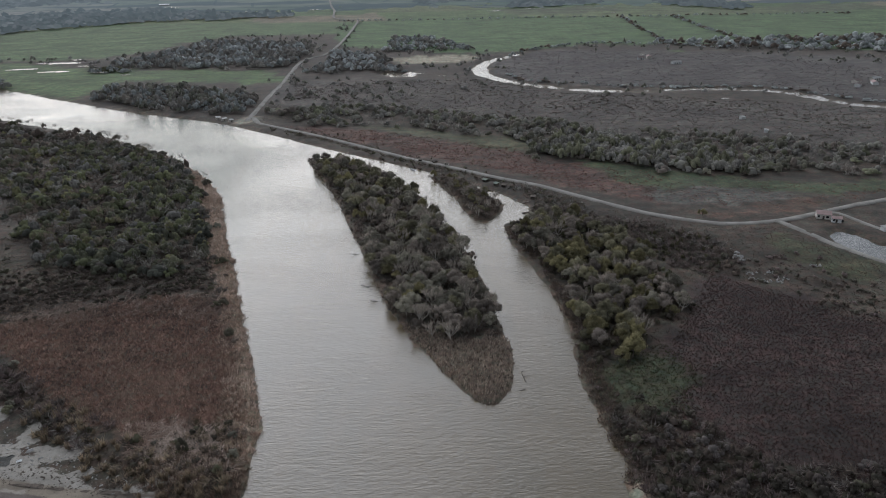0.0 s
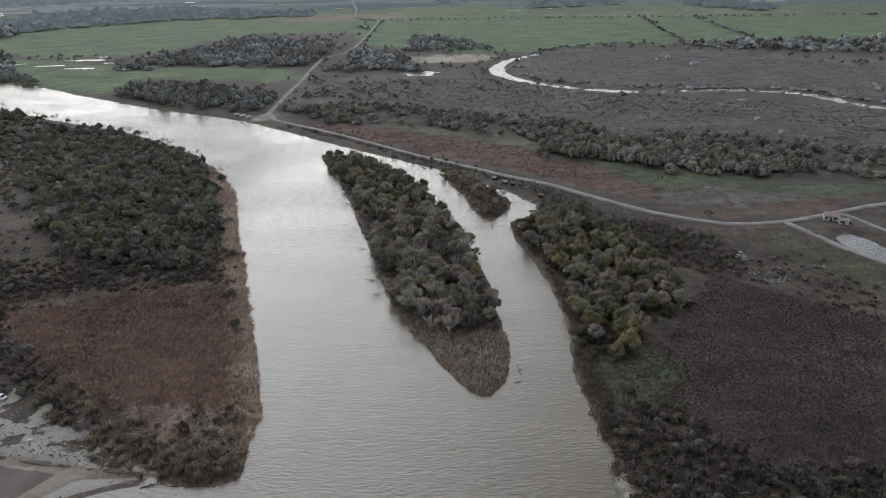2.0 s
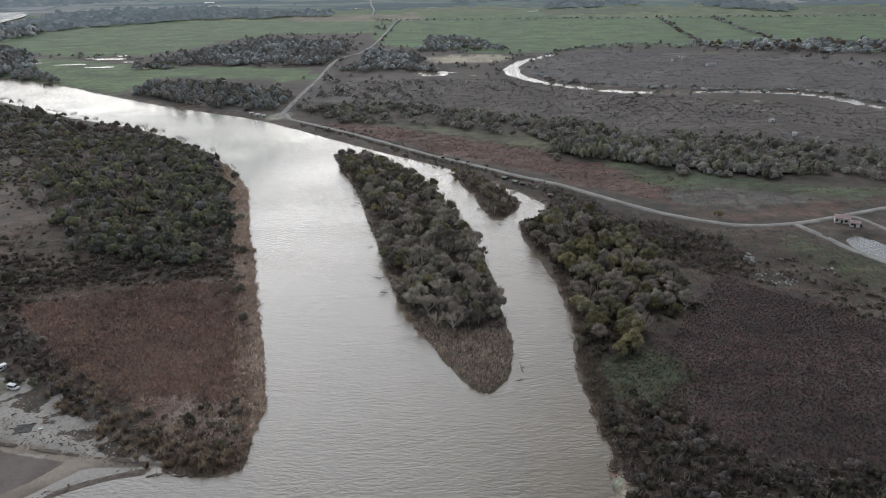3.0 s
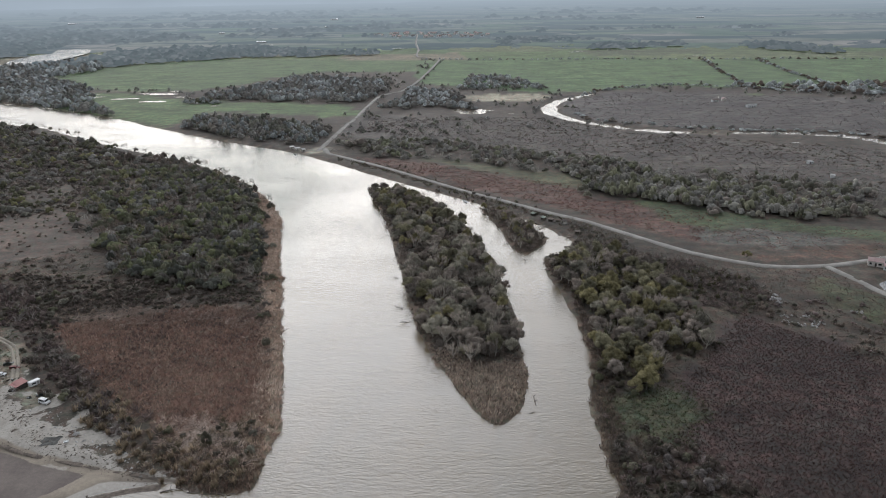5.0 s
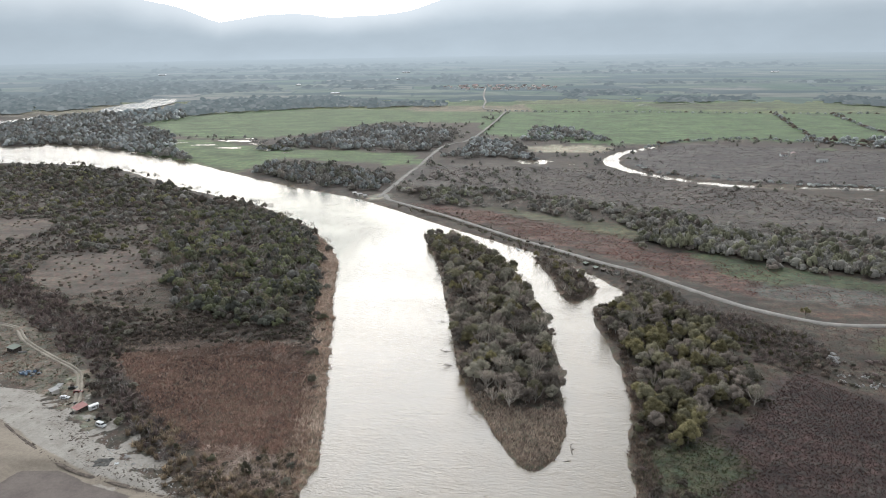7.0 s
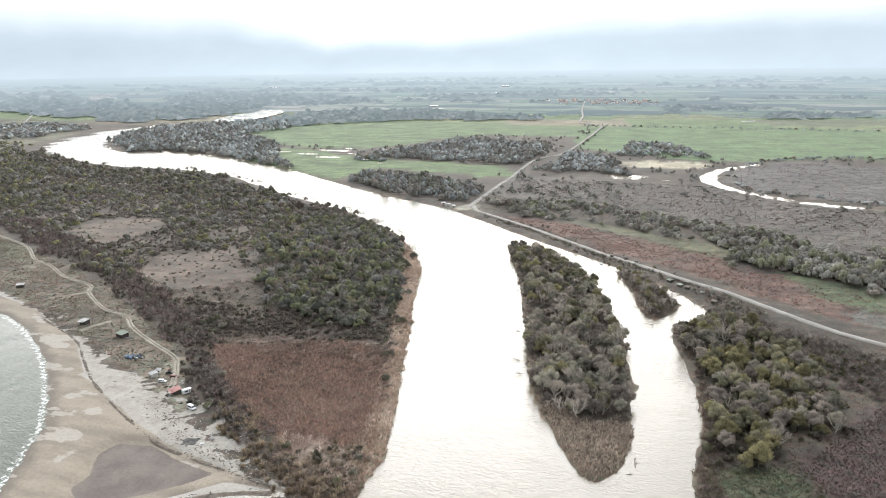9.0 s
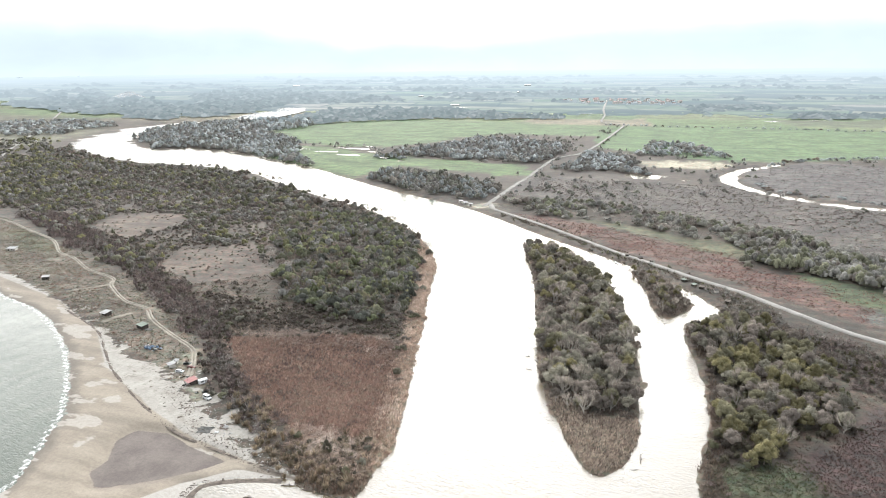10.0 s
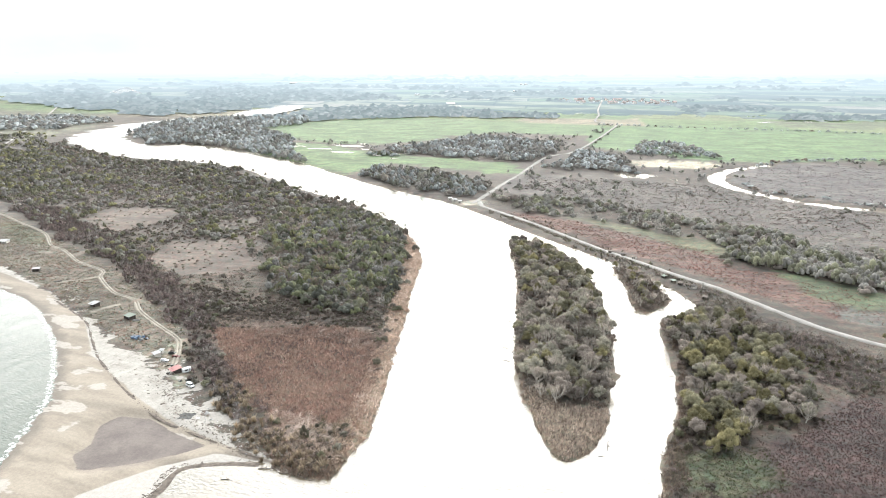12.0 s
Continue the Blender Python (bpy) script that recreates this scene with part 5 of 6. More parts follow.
WHITE = paint("white_enamel", (0.72, 0.73, 0.72), 0.4, 0.08)
PLASTER = paint("weathered_plaster", (0.58, 0.55, 0.5), 0.85)
ROOF_RED = paint("faded_red_sheet", (0.34, 0.17, 0.155), 0.7)
ROOF_PINK = paint("faded_pink_tiles", (0.4, 0.3, 0.28), 0.85)
ROOF_GREEN = paint("grey_green_sheet", (0.17, 0.2, 0.16), 0.7)
ROOF_WHITE = paint("pale_sheet", (0.33, 0.33, 0.315), 0.6)
ROOF_TILE = paint("clay_tiles", (0.2, 0.165, 0.15), 0.9)
PLANKS = paint("grey_planks", (0.17, 0.145, 0.12), 0.9, 0.3, 3)
DARK_BOARDS = paint("dark_boards", (0.06, 0.052, 0.045), 0.9, 0.3, 3)
TARP_BLUE = paint("blue_tarpaulin", (0.16, 0.22, 0.3), 0.6, 0.25)
TARP_DARK = paint("dark_sheeting", (0.075, 0.075, 0.068), 0.8, 0.3)
CAR_DARK = paint("dark_green_paint", (0.03, 0.035, 0.03), 0.35, 0.05)
CAR_RED = paint("dull_red_paint", (0.14, 0.045, 0.035), 0.4, 0.06)
GLASS = paint("dark_glazing", (0.02, 0.023, 0.026), 0.12, 0.02)
TYRE = paint("tyre_rubber", (0.02, 0.02, 0.02), 0.9, 0.1)
STONE = paint("pale_rubble", (0.38, 0.37, 0.35), 0.9, 0.25)
DRIFTWOOD = paint("driftwood", (0.2, 0.17, 0.14), 0.9, 0.3, 3)
WRACK = paint("dry_wrack", (0.12, 0.1, 0.082), 0.95, 0.35, 2)


def on_ground(x, y, rz=0.0, lift=0.0):
    return pose(x, y, max(float(ground_at([(x, y)])[0][0]), 0.02) + lift, 0, 0, rz)


def gable(bm, w, d, base, rise, over=0.35, thick=0.14):
    """A pitched roof with thickness, its ridge along x."""
    hw, hd = w / 2 + over, d / 2 + over
    drop = rise * over / (d / 2)
    outline = [(-hd, base - drop), (0, base + rise), (hd, base - drop), (hd, base - drop + thick), (0, base + rise + thick), (-hd, base - drop + thick)]
    a = [bm.verts.new((-hw, y, z)) for y, z in outline]
    b = [bm.verts.new((hw, y, z)) for y, z in outline]
    n = len(outline)
    for i in range(n):
        bm.faces.new((a[i], a[(i + 1) % n], b[(i + 1) % n], b[i]))
    for end in (a, b):
        bm.faces.new((end[0], end[1], end[4], end[5]))
        bm.faces.new((end[1], end[2], end[3], end[4]))
    bmesh.ops.recalc_face_normals(bm, faces=bm.faces)
    return bm


def house_walls(w, d, h, rise):
    """Four walls with gable ends."""
    bm = bmesh.new()
    ring = [(-w / 2, -d / 2), (w / 2, -d / 2), (w / 2, d / 2), (-w / 2, d / 2)]
    low = [bm.verts.new((x, y, -0.3)) for x, y in ring]
    top = [bm.verts.new((x, y, h)) for x, y in ring]
    ends = [bm.verts.new((-w / 2, 0, h + rise)), bm.verts.new((w / 2, 0, h + rise))]
    for i in (0, 2):
        bm.faces.new((low[i], low[(i + 1) % 4], top[(i + 1) % 4], top[i]))
    bm.faces.new((low[1], low[2], top[2], ends[1], top[1]))
    bm.faces.new((low[3], low[0], top[0], ends[0], top[3]))
    bm.faces.new(low[::-1])
    bmesh.ops.recalc_face_normals(bm, faces=bm.faces)
    return bm


def house(m, w, d, h, rise, walls, roof, label, category="house", group="", windows=2, chimney=True):
    root = tagged(empty("house", m), label, category, group)
    part("wall", house_walls(w, d, h, rise), walls, root)
    top = part("roof", gable(bmesh.new(), w, d, h, rise), roof, root)
    if chimney:
        part("chimney", boxed(w * 0.2, 0.3, h + rise * 0.5, w * 0.2 + 0.6, 0.9, h + rise + 0.8, bevel=0.05), PLASTER, top)
    part("door", boxed(-0.5, -d / 2 - 0.06, 0, 0.5, -d / 2 + 0.02, 2.05, bevel=0.02), DARK_BOARDS, root)
    for k in range(windows):
        x = -w / 2 + w * (k + 0.5) / windows * 0.96
        if abs(x) < 1.2:
            x += 1.9
        part("window", boxed(x - 0.55, -d / 2 - 0.05, 0.95, x + 0.55, -d / 2 + 0.02, 2.1, bevel=0.02), GLASS, root)
    return root


def hut(m, w, d, h, walls, roof, label, group="", porch=False):
    """A lean-to beach hut of boards, with a sloping sheet roof."""
    root = tagged(empty("hut", m), label, "hut", group)
    bm = bmesh.new()
    box(bm, -w / 2, -d / 2, -0.2, w / 2, d / 2, h)
    for v in bm.verts:
        if v.co.z > h - 0.1 and v.co.y < 0:
            v.co.z -= 0.35
    part("wall", bm, walls, root)
    bm = boxed(-w / 2 - 0.35, -d / 2 - 0.5, h + 0.02, w / 2 + 0.35, d / 2 + 0.35, h + 0.1, bevel=0.02)
    for v in bm.verts:
        v.co.z -= 0.35 * (d / 2 - v.co.y) / d
    part("roof", bm, roof, root)
    part("door", boxed(-w * 0.3, -d / 2 - 0.07, 0, -w * 0.3 + 0.85, -d / 2 - 0.01, 1.8, bevel=0.02), DARK_BOARDS, root)
    part("window", boxed(w * 0.08, -d / 2 - 0.06, 0.9, w * 0.08 + 0.8, -d / 2 - 0.01, 1.5, bevel=0.02), GLASS, root)
    if porch:
        for x in (-w / 2, w / 2):
            part("post", boxed(x - 0.06, -d / 2 - 1.5, -0.2, x + 0.06, -d / 2 - 1.38, h - 0.55), PLANKS, root)
        part("awning", boxed(-w / 2 - 0.2, -d / 2 - 1.7, h - 0.55, w / 2 + 0.2, -d / 2 - 0.4, h - 0.48, bevel=0.02), roof, root)
    return root


def wheel(root, x, y, r=0.33):
    bm = bmesh.new()
    bmesh.ops.create_cone(bm, cap_ends=True, segments=14, radius1=r, radius2=r, depth=0.22, matrix=pose(x, y, r, 90))
    bmesh.ops.bevel(bm, geom=[e for e in bm.edges if e.is_boundary or len({f.normal.to_tuple(1) for f in e.link_faces}) > 1][:28], offset=0.03, segments=1, affect="EDGES")
    t = part("wheel", bm, TYRE, root)
    bm = bmesh.new()
    bmesh.ops.create_cone(bm, cap_ends=True, segments=12, radius1=r * 0.58, radius2=r * 0.5, depth=0.25, matrix=pose(x, y, r, 90))
    part("rim", bm, ROOF_WHITE, t)


def vehicle(m, name, length, width, hood, body_h, cabin_h, material, label, category):
    """A road vehicle facing +x: body, cabin with glazing, wheels, lamps and bumpers."""
    root = tagged(empty(name, m), label, category)
    l, w = length / 2, width / 2
    part("body", boxed(-l, -w, 0.32, l, w, body_h, bevel=0.12), material, root)
    bm = boxed(-l + 0.05, -w + 0.06, body_h - 0.05, l - hood, w - 0.06, cabin_h, bevel=0.15)
    for v in bm.verts:
        up = (v.co.z - body_h) / (cabin_h - body_h)
        if up > 0.3:
            v.co.y *= 0.9
            if v.co.x > 0:
                v.co.x -= 0.45 * up
    cabin = part("cabin", bm, material, root)
    z0, z1 = body_h + 0.04, cabin_h - 0.2
    for side in (-1, 1):
        part("side_window", boxed(-l * 0.75, side * (w - 0.09) - 0.03, z0, l - hood - 0.55, side * (w - 0.09) + 0.03, z1, bevel=0.02), GLASS, cabin)
    part("windscreen", boxed(l - hood - 0.34, -w * 0.78, z0, l - hood - 0.02, w * 0.78, z1 - 0.05, bevel=0.03), GLASS, cabin)
    part("rear_window", boxed(-l + 0.02, -w * 0.7, z0 + 0.05, -l + 0.1, w * 0.7, z1, bevel=0.02), GLASS, cabin)
    for x in (-l, l):
        part("bumper", boxed(x - 0.07, -w * 0.95, 0.36, x + 0.07, w * 0.95, 0.56, bevel=0.04), TYRE, root)
    for side in (-1, 1):
        part("headlight", boxed(l - 0.03, side * w * 0.72 - 0.14, body_h - 0.32, l + 0.03, side * w * 0.72 + 0.14, body_h - 0.14, bevel=0.02), ROOF_WHITE, root)
        for x in (-l * 0.62, l * 0.6):
            wheel(root, x, side * (w - 0.1))
    return root


def caravan(m):
    root = tagged(empty("caravan", m), "small white rounded caravan parked beside a beach shack", "caravan")
    part("body", boxed(-2.2, -1.05, 0.45, 2.2, 1.05, 2.55, bevel=0.32), WHITE, root)
    for side in (-1, 1):
        part("window", boxed(-1.3, side * 1.05 - 0.03, 1.35, 0.2, side * 1.05 + 0.03, 1.95, bevel=0.03), GLASS, root)
        wheel(root, 0.1, side * 0.9, 0.3)
    part("door", boxed(0.7, -1.08, 0.6, 1.35, -1.02, 2.2, bevel=0.03), ROOF_WHITE, root)
    part("tow_bar", boxed(2.1, -0.06, 0.45, 3.2, 0.06, 0.57, bevel=0.02), TYRE, root)
    return root


def boat(m, length, material, label):
    """An open rowing boat: hull with thickness, gunwale and thwarts."""
    root = tagged(empty("boat", m), label, "boat")
    bm = bmesh.new()
    rows = []
    for k in range(9):
        t = k / 8
        half = length * 0.17 * (1 - max(0, t - 0.35) ** 2 * 2.2) * (0.78 + 0.22 * min(1, t * 4))
        x, sheer = (t - 0.45) * length, 0.55 + 0.3 * max(0, t - 0.5)
        rows.append([bm.verts.new((x, s * half * w, z)) for s, w, z in ((-1, 1, sheer), (-1, 0.75, 0.12), (0, 0, 0), (1, 0.75, 0.12), (1, 1, sheer), (1, 0.9, sheer), (1, 0.65, 0.2), (0, 0, 0.12), (-1, 0.65, 0.2), (-1, 0.9, sheer))])
    for a, b in zip(rows, rows[1:]):
        for i in range(10):
            bm.faces.new((a[i], a[(i + 1) % 10], b[(i + 1) % 10], b[i]))
    for end in (rows[0], rows[-1]):
        bm.faces.new(end)
    bmesh.ops.recalc_face_normals(bm, faces=bm.faces)
    part("hull", bm, material, root)
    for t in (-0.18, 0.12):
        part("thwart", boxed(length * t - 0.14, -length * 0.145, 0.36, length * t + 0.14, length * 0.145, 0.42), PLANKS, root)
    return root


def snag(m, length, seed, label, category="driftwood", branches=4):
    """A stranded trunk with stubs of its branches."""
    rng = np.random.default_rng(seed)
    root = tagged(empty("driftwood_log", m), label, category)
    bend = rng.normal(0, 0.15, (3, 2)) * length * 0.3
    pts = [(-length / 2, 0, 0.1), (-length * 0.1, *bend[0] * (1, 0.2) + (0, 0.25)), (length * 0.25, *bend[1] * (1, 0.2) + (0, 0.3)), (length / 2, *bend[2] * (1, 0.3) + (0, 0.4))]
    r = length * (0.03 if branches < 6 else 0.014) + 0.04
    mesh_of("log", *tube(pts, [r, r * 0.85, r * 0.6, r * 0.25], 7), DRIFTWOOD, root, smooth=True)
    for k in range(branches):
        t = rng.uniform(-0.2, 0.45) * length
        d = unit(rng, 1)[0] * length * rng.uniform(0.15, 0.35)
        d[2] = abs(d[2])
        foot = np.array((t, np.interp(t / length, [-0.5, -0.1, 0.25, 0.5], [p[1] for p in pts]), 0.25))
        mesh_of("branch", *tube([foot, foot + d * 0.5, foot + d + (0, 0, 0.1)], [r * 0.5, r * 0.3, r * 0.1], 5), DRIFTWOOD, root, smooth=True)
    return root


def heap(m, name, pieces, spread, size, materials, seed, label, category, piece="block"):
    """A heap of loose pieces, each one a part."""
    rng = np.random.default_rng(seed)
    root = tagged(empty(name, m), label, category)
    for k in range(pieces):
        a, b, c = size * rng.uniform(0.4, 1.5), size * rng.uniform(0.4, 1.2), size * rng.uniform(0.15, 0.7)
        bm = boxed(-a / 2, -b / 2, 0, a / 2, b / 2, c, bevel=0.08 * size)
        for v in bm.verts:
            v.co += Vector(rng.normal(0, 0.08 * size, 3))
        x, y = rng.normal(0, 1, 2) * np.array(spread)
        bm.transform(pose(x, y, rng.uniform(-0.1, 0.25) * size, rng.uniform(-25, 25), rng.uniform(-25, 25), rng.uniform(0, 180)))
        part(piece, bm, materials[k % len(materials)], root)
    return root


def sheet(m, name, w, d, material, label, category, seed=0):
    """A crumpled sheet or fallen board with thickness."""
    rng = np.random.default_rng(seed)
    bm = bmesh.new()
    bmesh.ops.create_grid(bm, x_segments=7, y_segments=6, size=0.5, matrix=Matrix.Diagonal((w, d, 1, 1)))
    for v in bm.verts:
        v.co += Vector((rng.normal(0, 0.06 * w), rng.normal(0, 0.05 * d), abs(rng.normal(0.12, 0.12))))
    bmesh.ops.solidify(bm, geom=bm.faces[:], thickness=0.06)
    root = part(name, bm, material, None)
    root.matrix_world = m
    return tagged(root, label, category)


def jetty(m, length, label):
    root = tagged(empty("jetty", m), label, "jetty")
    n = int(length / 0.5)
    for k in range(n):
        part("board", boxed(k * 0.5, -0.7, 0.75, k * 0.5 + 0.42, 0.7, 0.81), PLANKS, root)
    for x in np.arange(0.3, length, 1.6):
        for y in (-0.6, 0.6):
            part("post", boxed(x - 0.07, y - 0.07, -1.2, x + 0.07, y + 0.07, 0.95), PLANKS, root)
    return root


# camp on the beach
caravan(on_ground(-174.5, 217.5, 60))
hut(on_ground(-179.5, 216.0, -25), 4.6, 3.2, 2.3, DARK_BOARDS, ROOF_RED, "dark beach shack with a faded red sheet roof", porch=True)
vehicle(on_ground(-161.5, 205.0, -15), "van", 4.6, 1.9, 0.9, 1.15, 2.1, WHITE, "white van parked on the sand by the scrub", "van")
vehicle(on_ground(-166.5, 210.5, 200), "car", 4.0, 1.65, 1.1, 0.85, 1.42, CAR_DARK, "dark car with sand on its roof beside the shack", "car")
vehicle(on_ground(-194.5, 224.0, 10), "car", 4.1, 1.68, 1.1, 0.85, 1.43, WHITE, "white saloon car parked behind the beach", "car")
vehicle(on_ground(-192.5, 230.0, 15), "car", 4.1, 1.66, 1.1, 0.85, 1.42, CAR_RED, "dull red car parked on the sandy track", "car")
vehicle(on_ground(-197.5, 232.8, 30), "car", 4.0, 1.64, 1.1, 0.85, 1.42, CAR_DARK, "dark green car parked in dry grass", "car")
hut(on_ground(-203.0, 227.5, -30), 3.6, 3.0, 2.2, PLASTER, ROOF_WHITE, "pale shed with a white sheet roof", porch=False)
hut(on_ground(-204.0, 232.0, 10), 2.0, 1.8, 1.9, PLASTER, ROOF_WHITE, "tiny white outhouse behind the beach")
heap(on_ground(-230.0, 242.0), "collapsed_shack", 22, (2.0, 1.6), 1.7, [TARP_BLUE, PLANKS, ROOF_WHITE, TARP_BLUE], 3, "collapsed shack of planks and blue tarpaulin", "ruin", "panel")
hut(on_ground(-258.5, 264.5, -15), 6.0, 4.0, 2.6, DARK_BOARDS, ROOF_GREEN, "board hut with a grey-green sheet roof on the dune")
boat(on_ground(-252.5, 263.0, 20), 4.6, ROOF_WHITE, "white open boat pulled up beside a hut")
hut(on_ground(-296.0, 273.5, -5), 4.6, 3.4, 2.5, DARK_BOARDS, ROOF_WHITE, "dark hut with a pale flat roof on the dune", porch=True)
hut(on_ground(-398.0, 314.5, 40), 4.6, 3.6, 2.6, DARK_BOARDS, ROOF_WHITE, "dark hut with a white sheet roof above the beach")
boat(on_ground(-362.0, 302.0, 25), 5.4, ROOF_WHITE, "white boat lying on the dune beside a path")
hut(on_ground(-500.0, 366.0, 15), 7.5, 4.5, 2.6, PLASTER, ROOF_WHITE, "long white-roofed beach house on the dune", porch=True)
sheet(on_ground(-143.0, 181.5, 15), "dark_tarpaulin", 6.5, 5.0, TARP_DARK, "crumpled dark sheeting spread on the beach sand", "tarpaulin", 4)
sheet(on_ground(-137.0, 181.5, 30, 0.3), "white_board", 1.6, 1.2, WHITE, "white board lying on dark sheeting", "board", 5)
sheet(on_ground(-126.0, 191.0, 30, 0.5), "white_board", 1.2, 0.9, WHITE, "white board dropped in the scrub", "board", 6)
for k, (x, y) in enumerate([(-187, 219.5), (-184.5, 221.0), (-170, 208), (-181, 211.5), (-224, 243.5)]):
    heap(on_ground(x, y, 40 * k), "crate_pile", 3, (0.5, 0.5), 0.9, [DARK_BOARDS, TARP_DARK, ROOF_WHITE], 10 + k, "small pile of dark crates by the beach camp", "crates", "crate")
# stranded wood at the river mouth and in the channel
for x, y, rz, size, seed in [(-88, 161.5, 20, 6, 1), (-84.5, 162.5, -25, 5, 2), (-97, 150, 10, 4.5, 3), (-79, 161.5, 5, 6, 4), (-72, 161.5, 170, 5, 5), (-67, 162, 30, 4, 6)]:
    snag(on_ground(x, y, rz), size, seed, "pale driftwood log stranded at the river mouth")
for x, y, rz, size, seed in [(29.5, 226, 100, 7, 7), (28.3, 217.5, 20, 3, 8), (25, 378.5, 110, 4, 9), (24.8, 374, 60, 2.5, 10)]:
    snag(pose(x, y, -0.15, 0, 0, rz), size, seed, "dark snag of a drowned tree breaking the water")
for x, y, rz, size, seed in [(-37.5, 306, 160, 8, 11), (-32, 290, 200, 7, 12), (-86, 499, 170, 8, 13), (-94, 509, 150, 7, 14), (-47, 345, 190, 6, 15), (-66, 418, 175, 6, 16), (-9, 484, 150, 7, 17), (13, 408, 200, 6, 18)]:
    snag(pose(x, y, -0.1, 0, -8, rz), size, seed, "bare fallen branch reaching from the bank into the water", "fallen branch", 14)

# fishing huts and boats under the embankment road, and the landing
for k, (x, y, rz, w) in enumerate([(37, 456.5, -50, 4.5), (42, 452.5, -50, 4), (51, 447, -45, 5), (58.5, 428, -60, 4), (30, 466, -45, 4), (4, 508.5, -40, 4.5), (-5, 514, -40, 4), (-16, 520, -42, 3.6)]):
    hut(on_ground(x, y, rz + (0, 24, -15, 40)[k % 4]), 0.7 * w, 2.2, 2.0, [PLANKS, DARK_BOARDS, PLASTER][k % 3], [ROOF_GREEN, PLANKS, DARK_BOARDS, PLANKS][k % 4], "small fishing hut below the embankment road", "fishing huts")
for k, (x, y, rz) in enumerate([(-21, 500, 130), (33, 448.5, 140), (47, 428, 110), (13, 474, 140), (-205, 657, 140), (51, 404, 20), (0, 484.5, 135)]):
    boat(pose(x, y, -0.12, 0, 0, rz), 4.8 if k else 6.5, [WHITE, PLANKS, ROOF_WHITE, TARP_BLUE][k % 4], "small moored rowing boat at the reedy bank")
for x, y, rz in [(55, 423, 205), (38, 444, 225), (9, 480, 225)]:
    jetty(pose(x, y, 0, 0, 0, rz), 5.0, "short plank jetty on posts")
for x, y, rz, w in [(-208, 674, 40, 5), (-216, 681, 35, 4), (-200, 668, 40, 3.5)]:
    hut(on_ground(x, y, rz), w, 3.4, 2.4, PLASTER, ROOF_WHITE, "white ferry hut by the river landing", "landing huts")

# the house at the fork with its outbuilding, and ruins in the east field
house(on_ground(222, 383, -22), 7.5, 6.0, 3.0, 1.3, PLASTER, ROOF_PINK, "low roadside house with a faded pink tiled roof", windows=3)
house(on_ground(226, 376, -22), 5, 4, 2.6, 0.8, WHITE, ROOF_PINK, "white outbuilding with a pink roof above the pond", windows=2, chimney=False)
heap(on_ground(151.5, 328.0), "collapsed_shed", 26, (1.5, 3.4), 1.5, [ROOF_WHITE, STONE, PLANKS, ROOF_WHITE], 21, "tall pale heap of a collapsed shed", "ruin", "panel")
for k, (x, y) in enumerate([(148, 303), (153, 300.5), (158, 299.5), (163, 303), (160, 310), (150, 309), (186, 317)]):
    heap(on_ground(x, y), "rubble_heap", 9, (1.6, 0.9), 0.9, [STONE, ROOF_WHITE, STONE], 30 + k, "heap of pale stone rubble in dark scrub", "rubble", "stone")
for x, y, rz in [(276, 636, 20), (277, 588, 70), (246, 361.5, 15)]:
    hut(on_ground(x, y, rz), 4.5, 3.2, 2.4, WHITE, ROOF_WHITE, "small white shelter in the marsh scrub")
tree("willow", 1, pose(0, 0, 0), "").matrix_basis = on_ground(154, 389.5) @ Matrix.Diagonal((0.75, 0.75, 0.7, 1))


def cypress(m):
    """A dark narrow evergreen."""
    rng = np.random.default_rng(5)
    n = 260
    t = rng.random(n) ** 0.8
    ang = rng.uniform(0, 2 * math.pi, n)
    r = 1.25 * np.sin(math.pi * np.clip(t * 0.9 + 0.08, 0, 1)) ** 0.7 * rng.uniform(0.7, 1.05, n)
    d = np.stack([np.cos(ang), np.sin(ang), 0.3 + 0 * ang], 1)
    root = tagged(empty("cypress", m), "dark narrow cypress at the edge of the scrub", "cypress")
    mesh_of("trunk", *tube([(0, 0, -0.3), (0, 0, 4), (0, 0, 8)], [0.2, 0.14, 0.04]), BARK, root, smooth=True)
    crown = tufts(rng, np.stack([r * np.cos(ang), r * np.sin(ang), 0.6 + 9.2 * t], 1), d, 0.8)
    mesh_of("crown", *crown, LEAF_OLIVE, root, floats={"tone": np.zeros(len(crown[0]))})
    return root


one = cypress(on_ground(79, 541))
copy_thing(one, on_ground(85.5, 543) @ Matrix.Diagonal((0.9, 0.9, 0.85, 1)))

# the village, the farm in the loop of the stream, the hamlet to the east
rng = np.random.default_rng(77)
def on_far(x, y, rz=0.0):
    q = on_plain([(x, y)])
    return pose(*q[0], float(ground_at(q)[0][0]) + 3.5, 0, 0, rz)


FIRST = [house(on_far(-380, 2560), 12, 8, 3.4, 2.2, WHITE, ROOF_TILE, "whitewashed village house with a clay tile roof", group="village houses", windows=3),
         house(on_far(-330, 2500, 40), 14, 9, 5.8, 2.0, PLASTER, ROOF_PINK, "two-storey plastered village house with a tiled roof", group="village houses", windows=3)]
VILLAGE = np.array([(-560, 2640), (-470, 2420), (-300, 2370), (-140, 2420), (-120, 2660), (-300, 2860), (-470, 2860)], float)
for x, y, _ in off_roads(sow(VILLAGE, 38, 78, keep=0.9), 14)[:64]:
    copy_thing(FIRST[int(rng.integers(0, 2))], on_far(x, y, rng.uniform(0, 180)))
